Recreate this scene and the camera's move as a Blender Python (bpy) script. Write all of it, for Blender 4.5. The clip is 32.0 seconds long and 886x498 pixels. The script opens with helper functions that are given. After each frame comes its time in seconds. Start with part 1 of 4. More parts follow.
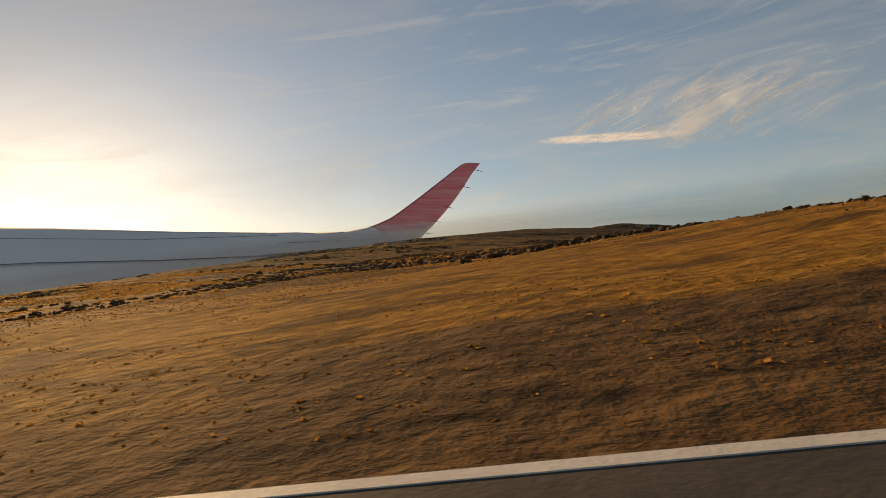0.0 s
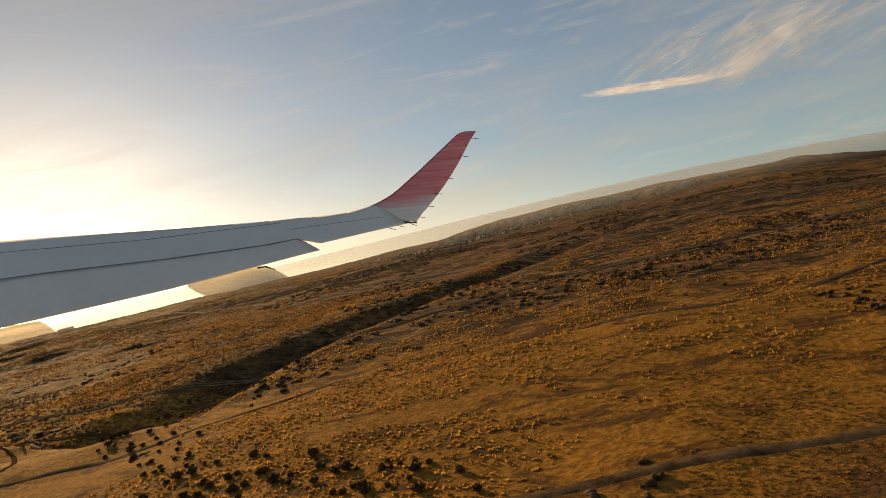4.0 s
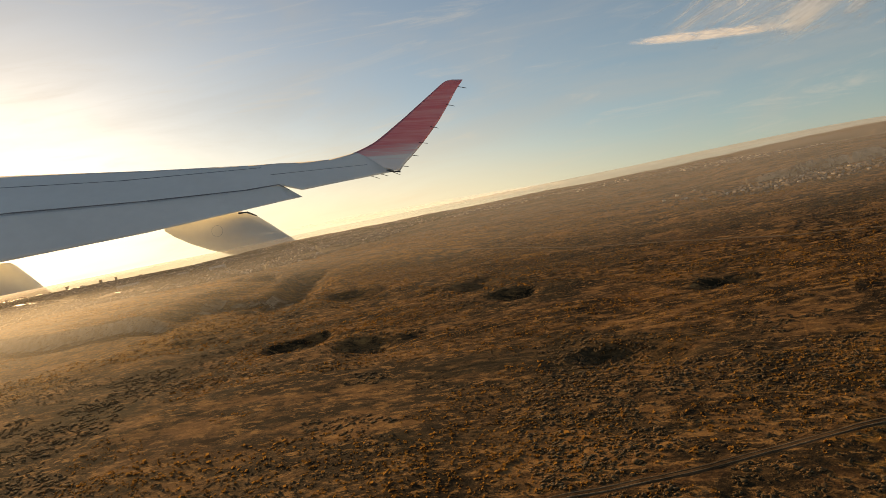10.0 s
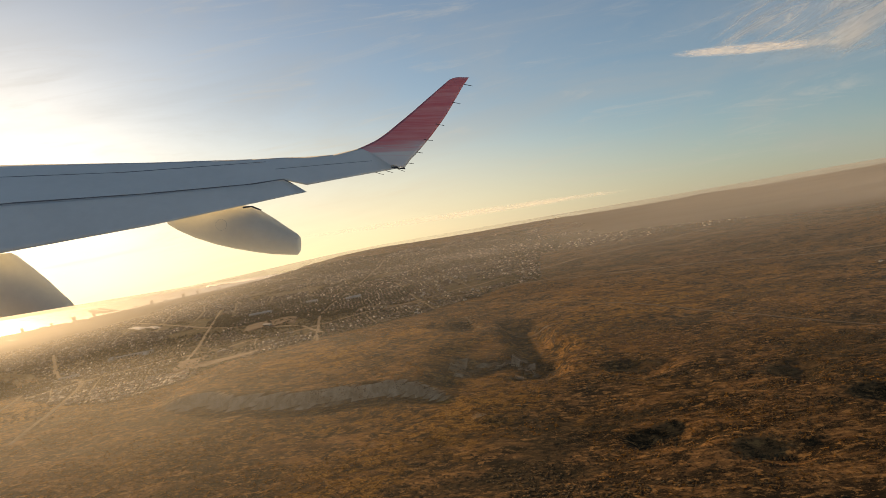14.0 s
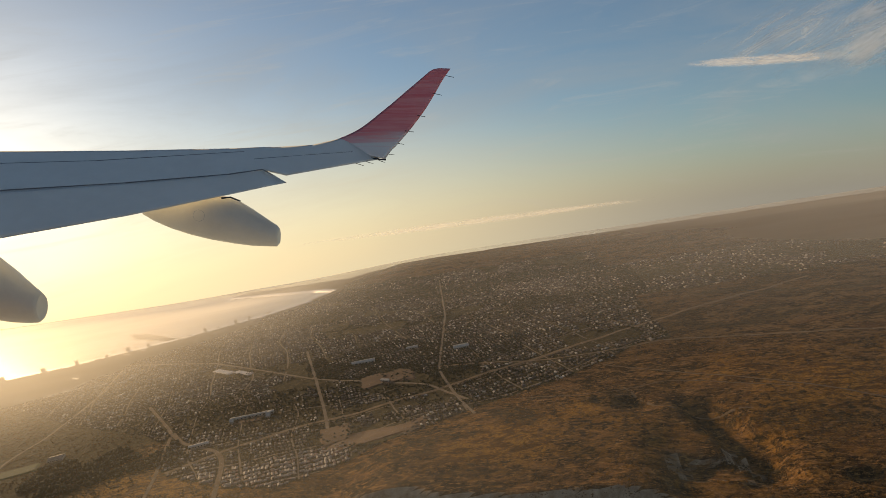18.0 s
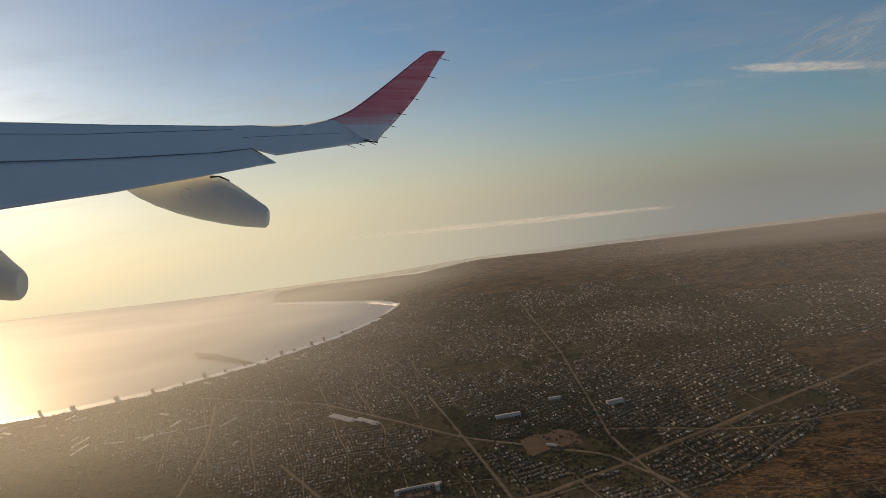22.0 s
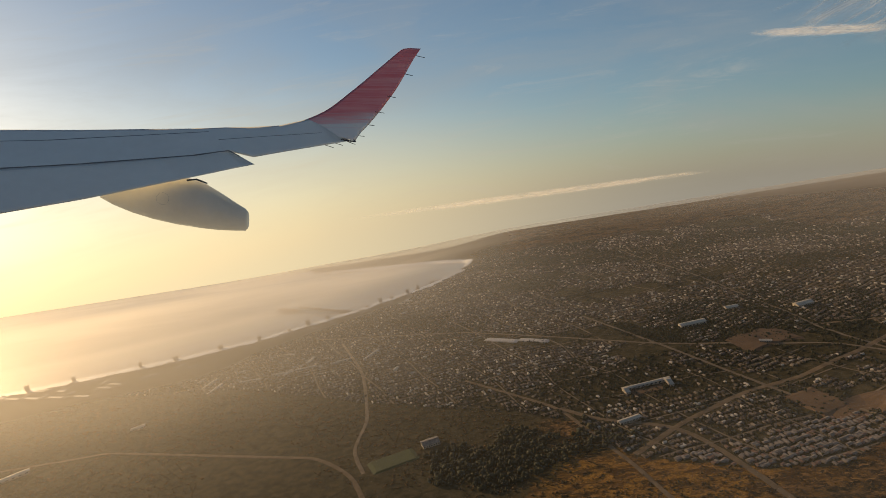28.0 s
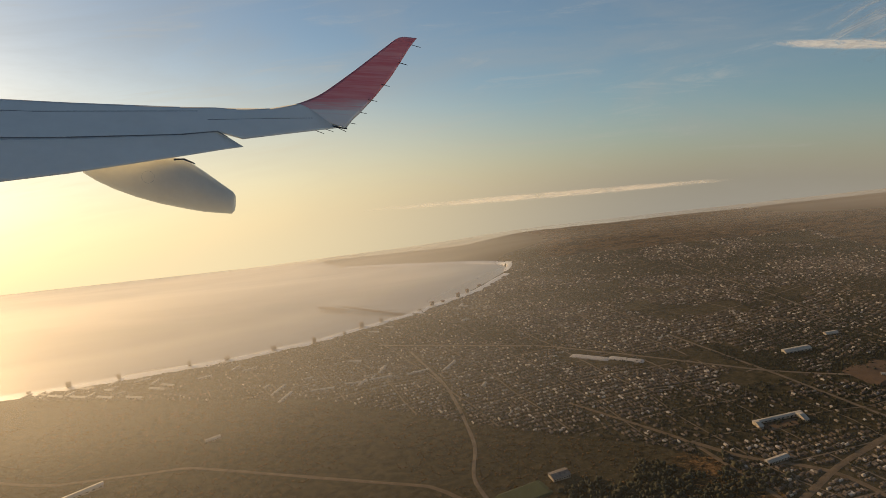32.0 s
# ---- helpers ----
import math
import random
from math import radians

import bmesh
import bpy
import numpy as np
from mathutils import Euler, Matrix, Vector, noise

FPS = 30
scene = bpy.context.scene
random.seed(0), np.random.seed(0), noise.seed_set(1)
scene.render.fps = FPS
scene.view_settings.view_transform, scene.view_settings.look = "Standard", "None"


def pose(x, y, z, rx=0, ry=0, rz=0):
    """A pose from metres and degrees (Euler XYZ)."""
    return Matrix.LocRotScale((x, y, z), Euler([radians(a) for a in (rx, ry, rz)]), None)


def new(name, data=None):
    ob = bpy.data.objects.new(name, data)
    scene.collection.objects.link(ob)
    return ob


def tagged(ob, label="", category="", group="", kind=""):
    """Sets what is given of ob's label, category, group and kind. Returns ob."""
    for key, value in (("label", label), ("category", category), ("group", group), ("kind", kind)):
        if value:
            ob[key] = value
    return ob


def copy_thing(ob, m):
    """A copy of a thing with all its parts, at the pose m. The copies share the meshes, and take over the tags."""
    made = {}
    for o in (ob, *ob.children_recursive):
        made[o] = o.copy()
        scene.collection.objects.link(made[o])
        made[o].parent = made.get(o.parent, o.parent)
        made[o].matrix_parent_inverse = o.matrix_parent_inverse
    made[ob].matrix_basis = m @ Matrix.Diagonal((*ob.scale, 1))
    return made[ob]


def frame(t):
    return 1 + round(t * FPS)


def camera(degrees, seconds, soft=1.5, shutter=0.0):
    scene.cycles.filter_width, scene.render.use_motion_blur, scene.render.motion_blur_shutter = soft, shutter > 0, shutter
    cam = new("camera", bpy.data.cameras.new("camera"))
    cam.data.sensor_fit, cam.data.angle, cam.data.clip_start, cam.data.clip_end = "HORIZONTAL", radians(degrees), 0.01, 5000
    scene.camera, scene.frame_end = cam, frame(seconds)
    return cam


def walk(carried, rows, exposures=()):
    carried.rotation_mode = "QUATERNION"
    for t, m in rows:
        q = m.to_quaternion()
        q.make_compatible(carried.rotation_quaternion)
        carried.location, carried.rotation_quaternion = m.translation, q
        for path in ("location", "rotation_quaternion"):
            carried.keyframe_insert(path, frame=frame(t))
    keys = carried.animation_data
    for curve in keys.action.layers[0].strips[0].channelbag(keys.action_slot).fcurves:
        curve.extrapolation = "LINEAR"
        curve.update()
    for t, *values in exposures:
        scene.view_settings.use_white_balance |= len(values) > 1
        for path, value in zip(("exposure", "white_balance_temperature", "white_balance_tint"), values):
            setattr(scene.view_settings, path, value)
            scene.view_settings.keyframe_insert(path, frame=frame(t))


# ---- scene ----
# ------------------------------------------------------------------ camera
cam = camera(67.2, 32.0, soft=0.7, shutter=0.012)
PATH = [
    (0, 0, 0, 1.04, 87.04, 9.1, 14.8),
    (0.5, -14.16, -1.49, 4.97, 85.8, 14.24, 14.5),
    (1, -28.21, -2.95, 8.78, 85.3, 13.38, 14.77),
    (1.5, -42.07, -4.35, 11.38, 85.22, 14.16, 14.46),
    (2, -55.63, -5.66, 12.64, 85.64, 12.14, 14.58),
    (2.5, -68.84, -6.85, 12.84, 85.41, 13.72, 13.85),
    (3, -81.66, -7.84, 12.78, 85.32, 13.32, 13.63),
    (3.5, -94.09, -8.51, 12.83, 85.44, 15.26, 13.28),
    (4, -106.25, -8.92, 14.11, 84.45, 14.48, 13.41),
    (4.5, -118.15, -9.21, 15.37, 83.89, 13.59, 13.89),
    (6.5, -161.84, -10.11, 18.25, 83.21, 11.81, 13.73),
    (7, -171, -9.62, 19.92, 81.7, 11.07, 13.12),
    (7.5, -179.81, -9.15, 21.95, 80.64, 12.73, 12.67),
    (8, -188.54, -8.97, 24.03, 81.51, 11.3, 12.45),
    (8.5, -197.36, -9.21, 26.03, 81.49, 11.65, 11.38),
    (9, -206.3, -9.78, 28.14, 79.99, 12.67, 10.87),
    (9.5, -215.35, -10.58, 30.55, 79.59, 12.44, 10.84),
    (10, -224.47, -11.49, 33.36, 79.59, 12.6, 10.44),
    (10.5, -233.6, -12.42, 36.73, 79.07, 12.63, 10.61),
    (11, -242.74, -13.37, 40.58, 78.89, 12.45, 10.89),
    (11.5, -251.97, -14.4, 44.81, 79.32, 13.23, 10.44),
    (12, -261.19, -15.45, 49.38, 78.19, 12.76, 10.06),
    (12.5, -270.28, -16.53, 54.17, 78.75, 12.73, 9.51),
    (13, -279.09, -17.64, 59.06, 79.14, 12.09, 9.78),
    (13.5, -287.51, -18.81, 63.93, 79.16, 11.79, 9.97),
    (15.5, -317.59, -23.27, 83.27, 77.43, 10.2, 8.93),
    (16, -325.76, -22.8, 88.88, 77.1, 11.31, 8.71),
    (16.5, -334.29, -21.83, 94.58, 77.24, 10.21, 8.66),
    (17, -343.22, -20.5, 100.16, 77.13, 9.79, 8.11),
    (17.5, -352.54, -18.83, 105.61, 77.61, 10.16, 7.54),
    (18, -362.21, -16.72, 111.09, 77.37, 10.47, 7.2),
    (18.5, -372.15, -14.04, 116.79, 77.03, 10.8, 6.78),
    (19, -382.32, -10.75, 122.76, 75.74, 11.7, 6.8),
    (19.5, -392.72, -6.96, 128.86, 74.53, 11.45, 7.14),
    (20, -403.34, -2.93, 134.74, 74.21, 11.2, 7.43),
    (20.5, -414.14, 0.99, 139.99, 74.88, 10.03, 7.88),
    (21, -425.06, 4.5, 144.19, 75.92, 8.5, 6.57),
    (21.5, -435.94, 7.38, 147.06, 75.78, 9.11, 5.78),
    (22, -446.77, 9.45, 148.41, 75.41, 8.51, 5.51),
    (22.5, -457.46, 10.63, 148.2, 75.27, 8, 5.04),
    (23, -467.91, 11.01, 146.5, 74.91, 5.79, 5.29),
    (23.5, -477.97, 10.73, 143.5, 74.21, 7.96, 3.91),
    (24, -487.61, 9.97, 139.51, 74.1, 8.49, 4.03),
    (24.5, -496.8, 9.01, 134.97, 75.57, 10.33, 4.74),
    (25, -505.5, 8.13, 130.35, 77.01, 10.5, 5.73),
    (25.5, -513.7, 7.6, 126.06, 75.58, 8.91, 2.56),
    (27.5, -541.86, 10.09, 114.7, 75.35, 9.33, 1.89),
    (28, -548.42, 11.67, 113.94, 75.34, 9.73, 2.19),
    (28.5, -554.88, 13.59, 113.97, 74.72, 8.99, 2.14),
    (29, -561.24, 15.74, 114.68, 74.37, 8.5, 2.25),
    (29.5, -567.53, 18.02, 115.88, 74.16, 7.04, 1.71),
    (30, -573.81, 20.32, 117.38, 74.52, 7.7, 0.67),
    (30.5, -580.16, 22.57, 119.03, 74.95, 7.17, 0.59),
    (31, -586.58, 24.76, 120.73, 75.15, 6.71, 0.34),
    (31.5, -593.06, 26.91, 122.46, 74.89, 6.83, 0.95),
    (32, -599.57, 29.03, 124.2, 74.43, 6.71, 1.06)
]
walk(cam, [(r[0], pose(*r[1:])) for r in PATH],
     [(0, 0.15, 10200, 14), (9, 0.2, 9900, 13), (14, 0.05, 8300, 11), (18, -0.24, 7500, 9), (20, -0.4, 7100, 9), (21.3, -0.5, 6500, 8), (23.5, -0.5, 6600, 8), (25.5, -0.38, 7500, 9), (28, -0.26, 7600, 9), (32, -0.2, 7600, 9)])

# ------------------------------------------------------------------ light
SUN_LEFT, SUN_UP = radians(48), radians(12)
SUN_WAY = Vector((-math.sin(SUN_LEFT) * math.cos(SUN_UP), math.cos(SUN_LEFT) * math.cos(SUN_UP), math.sin(SUN_UP)))
sun = new("sun", bpy.data.lights.new("sun", "SUN"))
sun.data.energy, sun.data.angle, sun.data.color = 3.8, radians(0.6), (1.0, 0.73, 0.45)
sun.rotation_mode = "QUATERNION"
sun.rotation_quaternion = SUN_WAY.to_track_quat("Z", "Y")
sun.location = (0, 0, 900)

RHO = 3470.0          # the land is bent down seaward so the horizon sinks as the camera climbs


class Nodes:
    """Short hand for a node tree."""

    def __init__(self, tree):
        self.tree = tree
        tree.nodes.clear()

    def add(self, kind, **sets):
        n = self.tree.nodes.new(kind)
        for key, v in sets.items():
            if key.startswith("i_"):
                n.inputs[key[2:].replace("_", " ")].default_value = v
            elif key.startswith("n_"):
                n.inputs[int(key[2:])].default_value = v
            elif key == "operation":
                n.operation = v
            elif key == "use_clamp":
                n.use_clamp = v
            elif key == "attribute_name":
                n.attribute_name = v
            elif key == "interpolation_type":
                n.interpolation_type = v
        return n

    def link(self, a, b):
        self.tree.links.new(a, b)
        return b.node

    def math(self, op, a, b=None, c=None, clamp=False):
        n = self.add("ShaderNodeMath", operation=op, use_clamp=clamp)
        for k, v in enumerate((a, b, c)):
            if v is None:
                continue
            if isinstance(v, (int, float)):
                n.inputs[k].default_value = v
            else:
                self.link(v, n.inputs[k])
        return n.outputs[0]

    def span(self, v, a, b, c=0.0, d=1.0):
        n = self.add("ShaderNodeMapRange", interpolation_type="SMOOTHSTEP")
        for k, q in enumerate((v, a, b, c, d)):
            if isinstance(q, (int, float)):
                n.inputs[k].default_value = q
            else:
                self.link(q, n.inputs[k])
        return n.outputs[0]

    def mix(self, fac, a, b, how="MIX"):
        n = self.add("ShaderNodeMix")
        n.data_type, n.blend_type = "RGBA", how
        for k, q in ((0, fac), (6, a), (7, b)):
            if isinstance(q, (int, float)):
                n.inputs[k].default_value = q
            elif isinstance(q, tuple):
                n.inputs[k].default_value = (*q, 1)
            else:
                self.link(q, n.inputs[k])
        return n.outputs[2]

    def noise(self, vec, scale, detail=4.0, rough=0.55, warp=0.0):
        n = self.add("ShaderNodeTexNoise", i_Scale=scale, i_Detail=detail, i_Roughness=rough, i_Distortion=warp)
        if vec is not None:
            self.link(vec, n.inputs["Vector"])
        return n.outputs["Fac"]

    def stretch(self, vec, sx, sy, sz):
        n = self.add("ShaderNodeVectorMath", operation="MULTIPLY", n_1=(sx, sy, sz))
        self.link(vec, n.inputs[0])
        return n.outputs[0]


world = bpy.data.worlds.new("world")
scene.world = world
world.use_nodes = True
w = Nodes(world.node_tree)
way = w.add("ShaderNodeTexCoord").outputs["Generated"]
# the sky reaches a little below the level, down to where the curved land ends
low = w.add("ShaderNodeVectorMath", operation="ADD", n_1=(0, 0, 0.2))
w.link(way, low.inputs[0])
sky = w.add("ShaderNodeTexSky")
sky.sky_type, sky.sun_disc, sky.sun_elevation, sky.sun_rotation = "NISHITA", False, SUN_UP, -SUN_LEFT
sky.altitude, sky.air_density, sky.dust_density, sky.ozone_density = 0, 1.0, 0.7, 3.5
w.link(low.outputs[0], sky.inputs[0])
# thin veils of high cirrus
flat = w.stretch(low.outputs[0], 1.0, 1.0, 4.0)
veil = w.math("MULTIPLY", w.span(w.noise(flat, 2.2, 7, 0.6, 0.6), 0.38, 0.75), 0.34)
col = w.mix(veil, sky.outputs[0], (3.3, 3.5, 3.8))
feather = w.stretch(low.outputs[0], 1.0, 0.6, 7.0)
col = w.mix(w.math("MULTIPLY", w.span(w.noise(feather, 3.4, 9, 0.66, 1.4), 0.5, 0.8), 0.4), col, (4.4, 4.5, 4.6))
# dust haze low over the land, gold towards the sun
up = w.add("ShaderNodeSeparateXYZ")
w.link(low.outputs[0], up.inputs[0])
dot = w.add("ShaderNodeVectorMath", operation="DOT_PRODUCT", n_1=tuple(SUN_WAY))
w.link(way, dot.inputs[0])
toward = w.math("POWER", w.span(dot.outputs["Value"], 0.22, 1.02), 1.5)
haze = w.mix(toward, (3.0, 2.95, 2.8), (10.2, 8.8, 5.9))
thick = w.math("POWER", w.math("SUBTRACT", 1.0, w.span(up.outputs[2], -0.05, w.math("ADD", 0.12, w.math("MULTIPLY", toward, 0.20)))), 1.1)
col = w.mix(w.math("MULTIPLY", thick, 0.96), col, haze)
back = w.add("ShaderNodeBackground", i_Strength=0.12)
w.link(col, back.inputs["Color"])
w.link(back.outputs[0], w.add("ShaderNodeOutputWorld").inputs["Surface"])


# ------------------------------------------------------------------ materials
def material(name):
    m = bpy.data.materials.new(name)
    m.use_nodes = True
    return m, Nodes(m.node_tree)


def finish(n, col, rough=0.8, bump=None, strength=0.3, distance=0.1, metal=0.0, spec=0.5, gloss=None, sheen=""):
    """A principled surface; gloss: (weight socket, roughness, colour) of a shiny layer mixed over it."""
    p = n.add("ShaderNodeBsdfPrincipled", i_Metallic=metal)
    p.inputs["Specular IOR Level"].default_value = spec
    for key, v in (("Base Color", col), ("Roughness", rough)):
        if isinstance(v, tuple):
            p.inputs[key].default_value = (*v, 1)
        elif isinstance(v, float):
            p.inputs[key].default_value = v
        else:
            n.link(v, p.inputs[key])
    if sheen:
        n.link(n.add("ShaderNodeAttribute", attribute_name=sheen).outputs["Fac"], p.inputs["Sheen Weight"])
        p.inputs["Sheen Roughness"].default_value = 0.45
        p.inputs["Sheen Tint"].default_value = (1.0, 0.84, 0.62, 1)
    if bump is not None:
        b = n.add("ShaderNodeBump", i_Strength=strength, i_Distance=distance)
        n.link(bump, b.inputs["Height"])
        n.link(b.outputs[0], p.inputs["Normal"])
    out = p.outputs[0]
    if gloss:
        g = n.add("ShaderNodeBsdfGlossy", i_Roughness=gloss[1], i_Color=(*gloss[2], 1))
        s = n.add("ShaderNodeMixShader")
        n.link(gloss[0], s.inputs[0])
        n.link(out, s.inputs[1])
        n.link(g.outputs[0], s.inputs[2])
        out = s.outputs[0]
    n.link(out, n.add("ShaderNodeOutputMaterial").inputs["Surface"])
    return p


def plain(name, colour, rough=0.6, vary=0.25, scale=3.0, metal=0.0, bump=0.15, spec=0.5):
    m, n = material(name)
    at = n.add("ShaderNodeTexCoord").outputs["Object"]
    lot = n.add("ShaderNodeObjectInfo").outputs["Random"]
    a = n.noise(at, scale, 6, 0.6)
    b = n.noise(at, scale * 9, 4, 0.6)
    k = n.math("ADD", n.math("MULTIPLY", a, 0.7), n.math("MULTIPLY", b, 0.3))
    dark = tuple(c * (1 - vary) for c in colour)
    light = tuple(min(1, c * (1 + vary)) for c in colour)
    c = n.mix(n.span(k, 0.3, 0.7), dark, light)
    c = n.mix(n.math("MULTIPLY", lot, vary), c, dark)
    finish(n, c, rough, b, bump, 0.05, metal, spec)
    return m


def island(name, colours, rough=0.8, spread=0.5, glow=0.0):
    """For joined heaps of alike pieces: the colour changes from piece to piece."""
    m, n = material(name)
    r = n.add("ShaderNodeNewGeometry").outputs["Random Per Island"]
    ramp = n.add("ShaderNodeValToRGB")
    ramp.color_ramp.interpolation = "CONSTANT"
    el = ramp.color_ramp.elements
    while len(el) < len(colours):
        el.new(0.5)
    for k, c in enumerate(colours):
        el[k].position, el[k].color = k / len(colours), (*c, 1)
    n.link(r, ramp.inputs[0])
    at = n.add("ShaderNodeTexCoord").outputs["Object"]
    f = n.noise(at, 0.9, 4)
    c = n.mix(n.math("MULTIPLY", f, spread), ramp.outputs[0], (0.05, 0.045, 0.035), "MULTIPLY")
    p = finish(n, c, rough)
    if glow:
        t = n.add("ShaderNodeBsdfTranslucent")
        n.link(c, t.inputs["Color"])
        s = n.add("ShaderNodeMixShader", n_0=glow)
        out = [q for q in n.tree.nodes if q.bl_idname == "ShaderNodeOutputMaterial"][0]
        n.link(p.outputs[0], s.inputs[1])
        n.link(t.outputs[0], s.inputs[2])
        n.link(s.outputs[0], out.inputs["Surface"])
    return m


# open land: dark scrub, gold grass, bare soil of the town, pale rock where it is steep
ground_mat, n = material("dry_land")
at = n.add("ShaderNodeNewGeometry").outputs["Position"]
zone = n.add("ShaderNodeSeparateColor")
n.link(n.add("ShaderNodeAttribute", attribute_name="zone").outputs["Color"], zone.inputs[0])
gold, town, dirt = zone.outputs[0], zone.outputs[1], zone.outputs[2]
fine, mid, wide = n.noise(at, 2.6, 6, 0.65), n.noise(at, 0.35, 6, 0.62, 0.4), n.noise(at, 0.05, 6, 0.6, 0.5)
scrub = n.mix(n.span(mid, 0.42, 0.60), (0.036, 0.025, 0.013), (0.125, 0.072, 0.032))
scrub = n.mix(n.math("MULTIPLY", n.span(fine, 0.48, 0.66), 0.6), scrub, (0.27, 0.155, 0.065))
scrub = n.mix(n.math("MULTIPLY", n.span(wide, 0.5, 0.72), 0.3), scrub, (0.26, 0.15, 0.065))
# haze put into the colour: scrub turns greyer and duller far seaward
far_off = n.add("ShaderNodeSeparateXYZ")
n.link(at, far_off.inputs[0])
far_haze = n.span(far_off.outputs[1], 190, 330)
swath = n.noise(n.stretch(at, 0.5, 1.0, 1.0), 0.15, 6, 0.62, 0.8)
scrub = n.mix(n.math("MULTIPLY", n.span(swath, 0.5, 0.6), 0.85), scrub, n.mix(far_haze, (0.27, 0.140, 0.055), (0.17, 0.11, 0.058)))
scrub = n.mix(n.math("MULTIPLY", n.span(swath, 0.49, 0.39), 0.85), scrub, (0.026, 0.020, 0.011))
blade = n.noise(n.stretch(at, 0.5, 1.0, 1.0), 0.85, 6, 0.72, 0.3)
scrub = n.mix(n.math("MULTIPLY", n.span(blade, 0.53, 0.61), 0.85), scrub, n.mix(far_haze, (0.44, 0.235, 0.085), (0.21, 0.138, 0.072)))
scrub = n.mix(n.math("MULTIPLY", n.span(blade, 0.47, 0.40), 0.75), scrub, (0.022, 0.016, 0.009))
# broad stands of grey-green and rusty brush
stand = n.noise(n.stretch(at, 0.5, 1.0, 1.0), 0.055, 5, 0.65, 0.6)
scrub = n.mix(n.math("MULTIPLY", n.span(stand, 0.52, 0.62), 0.7), scrub, n.mix(n.span(blade, 0.4, 0.6), (0.030, 0.026, 0.014), (0.085, 0.060, 0.030)))
scrub = n.mix(n.math("MULTIPLY", n.span(stand, 0.44, 0.34), 0.45), scrub, n.mix(n.span(fine, 0.4, 0.6), (0.13, 0.060, 0.026), (0.24, 0.12, 0.05)))
grass = n.mix(n.span(fine, 0.4, 0.62), (0.27, 0.125, 0.026), (0.54, 0.275, 0.062))
patch = n.noise(n.stretch(at, 0.45, 1.0, 1.0), 0.22, 6, 0.66, 0.8)
grass = n.mix(n.math("MULTIPLY", n.span(patch, 0.5, 0.58), 0.9), grass, (0.105, 0.052, 0.018))
grass = n.mix(n.math("MULTIPLY", n.span(mid, 0.54, 0.66), 0.6), grass, (0.09, 0.046, 0.017))
soil = n.mix(n.span(mid, 0.3, 0.7), (0.042, 0.037, 0.018), (0.118, 0.090, 0.047))
soil = n.mix(n.math("MULTIPLY", n.span(fine, 0.45, 0.7), 0.5), soil, (0.055, 0.048, 0.02))
rake = n.noise(n.stretch(at, 0.28, 1.0, 1.0), 2.4, 8, 0.75, 0.4)
bare = n.mix(n.span(n.math("ADD", n.math("MULTIPLY", rake, 0.7), n.math("MULTIPLY", fine, 0.3)), 0.36, 0.62), (0.050, 0.027, 0.013), (0.20, 0.108, 0.046))
grass = n.mix(n.span(gold, 1.15, 1.4), grass, n.mix(n.span(fine, 0.4, 0.65), (0.29, 0.13, 0.022), (0.48, 0.235, 0.045)))
mottle = n.noise(n.stretch(at, 0.45, 1.0, 1.0), 0.5, 7, 0.7, 0.7)
grass = n.mix(n.math("MULTIPLY", n.span(mottle, 0.5, 0.6), 0.8), grass, (0.085, 0.042, 0.016))
gk = n.span(n.math("ADD", gold, n.math("MULTIPLY", n.math("SUBTRACT", mid, 0.5), 0.9)), 0.35, 0.6)
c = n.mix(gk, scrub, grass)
c = n.mix(n.span(n.math("ADD", town, n.math("MULTIPLY", n.math("SUBTRACT", mid, 0.5), 0.7)), 0.3, 0.6), c, soil)
c = n.mix(n.span(n.math("ADD", dirt, n.math("MULTIPLY", n.math("SUBTRACT", mid, 0.5), 0.6)), 0.35, 0.65), c, bare)
up = n.add("ShaderNodeSeparateXYZ")
n.link(n.add("ShaderNodeNewGeometry").outputs["True Normal"], up.inputs[0])
rock = n.mix(n.span(mid, 0.3, 0.7), (0.29, 0.20, 0.115), (0.54, 0.41, 0.27))
stony = n.add("ShaderNodeAttribute", attribute_name="stone").outputs["Fac"]
c = n.mix(n.math("MULTIPLY", n.span(up.outputs[2], 0.95, 0.80), stony), c, rock)
h = n.math("ADD", n.math("MULTIPLY", fine, 0.5), mid)
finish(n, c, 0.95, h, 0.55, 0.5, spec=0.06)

sea_mat, n = material("haze_tinted_sea")
at = n.add("ShaderNodeNewGeometry").outputs["Position"]
rip = n.noise(n.stretch(at, 0.5, 1.0, 1.0), 0.35, 5, 0.6)
# gold haze light put into the base colour and the gloss tint
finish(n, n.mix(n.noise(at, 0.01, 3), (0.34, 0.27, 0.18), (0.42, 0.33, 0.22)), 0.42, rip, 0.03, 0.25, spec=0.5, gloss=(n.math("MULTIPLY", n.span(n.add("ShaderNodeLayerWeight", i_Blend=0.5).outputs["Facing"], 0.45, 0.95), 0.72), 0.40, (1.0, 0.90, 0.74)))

asphalt_mat = plain("asphalt", (0.055, 0.045, 0.036), 0.9, 0.3, 2.0)
line_mat = plain("line_paint", (0.78, 0.72, 0.62), 0.7, 0.12, 4.0)
street_mat = plain("town_street_dirt", (0.20, 0.145, 0.09), 0.95, 0.3, 0.25)
# whitened, glossy sand stands in for the glint of surf
sand_mat, n = material("glossy_beach_sand")
at = n.add("ShaderNodeNewGeometry").outputs["Position"]
sand_tone = n.noise(at, 0.12, 5, 0.6)
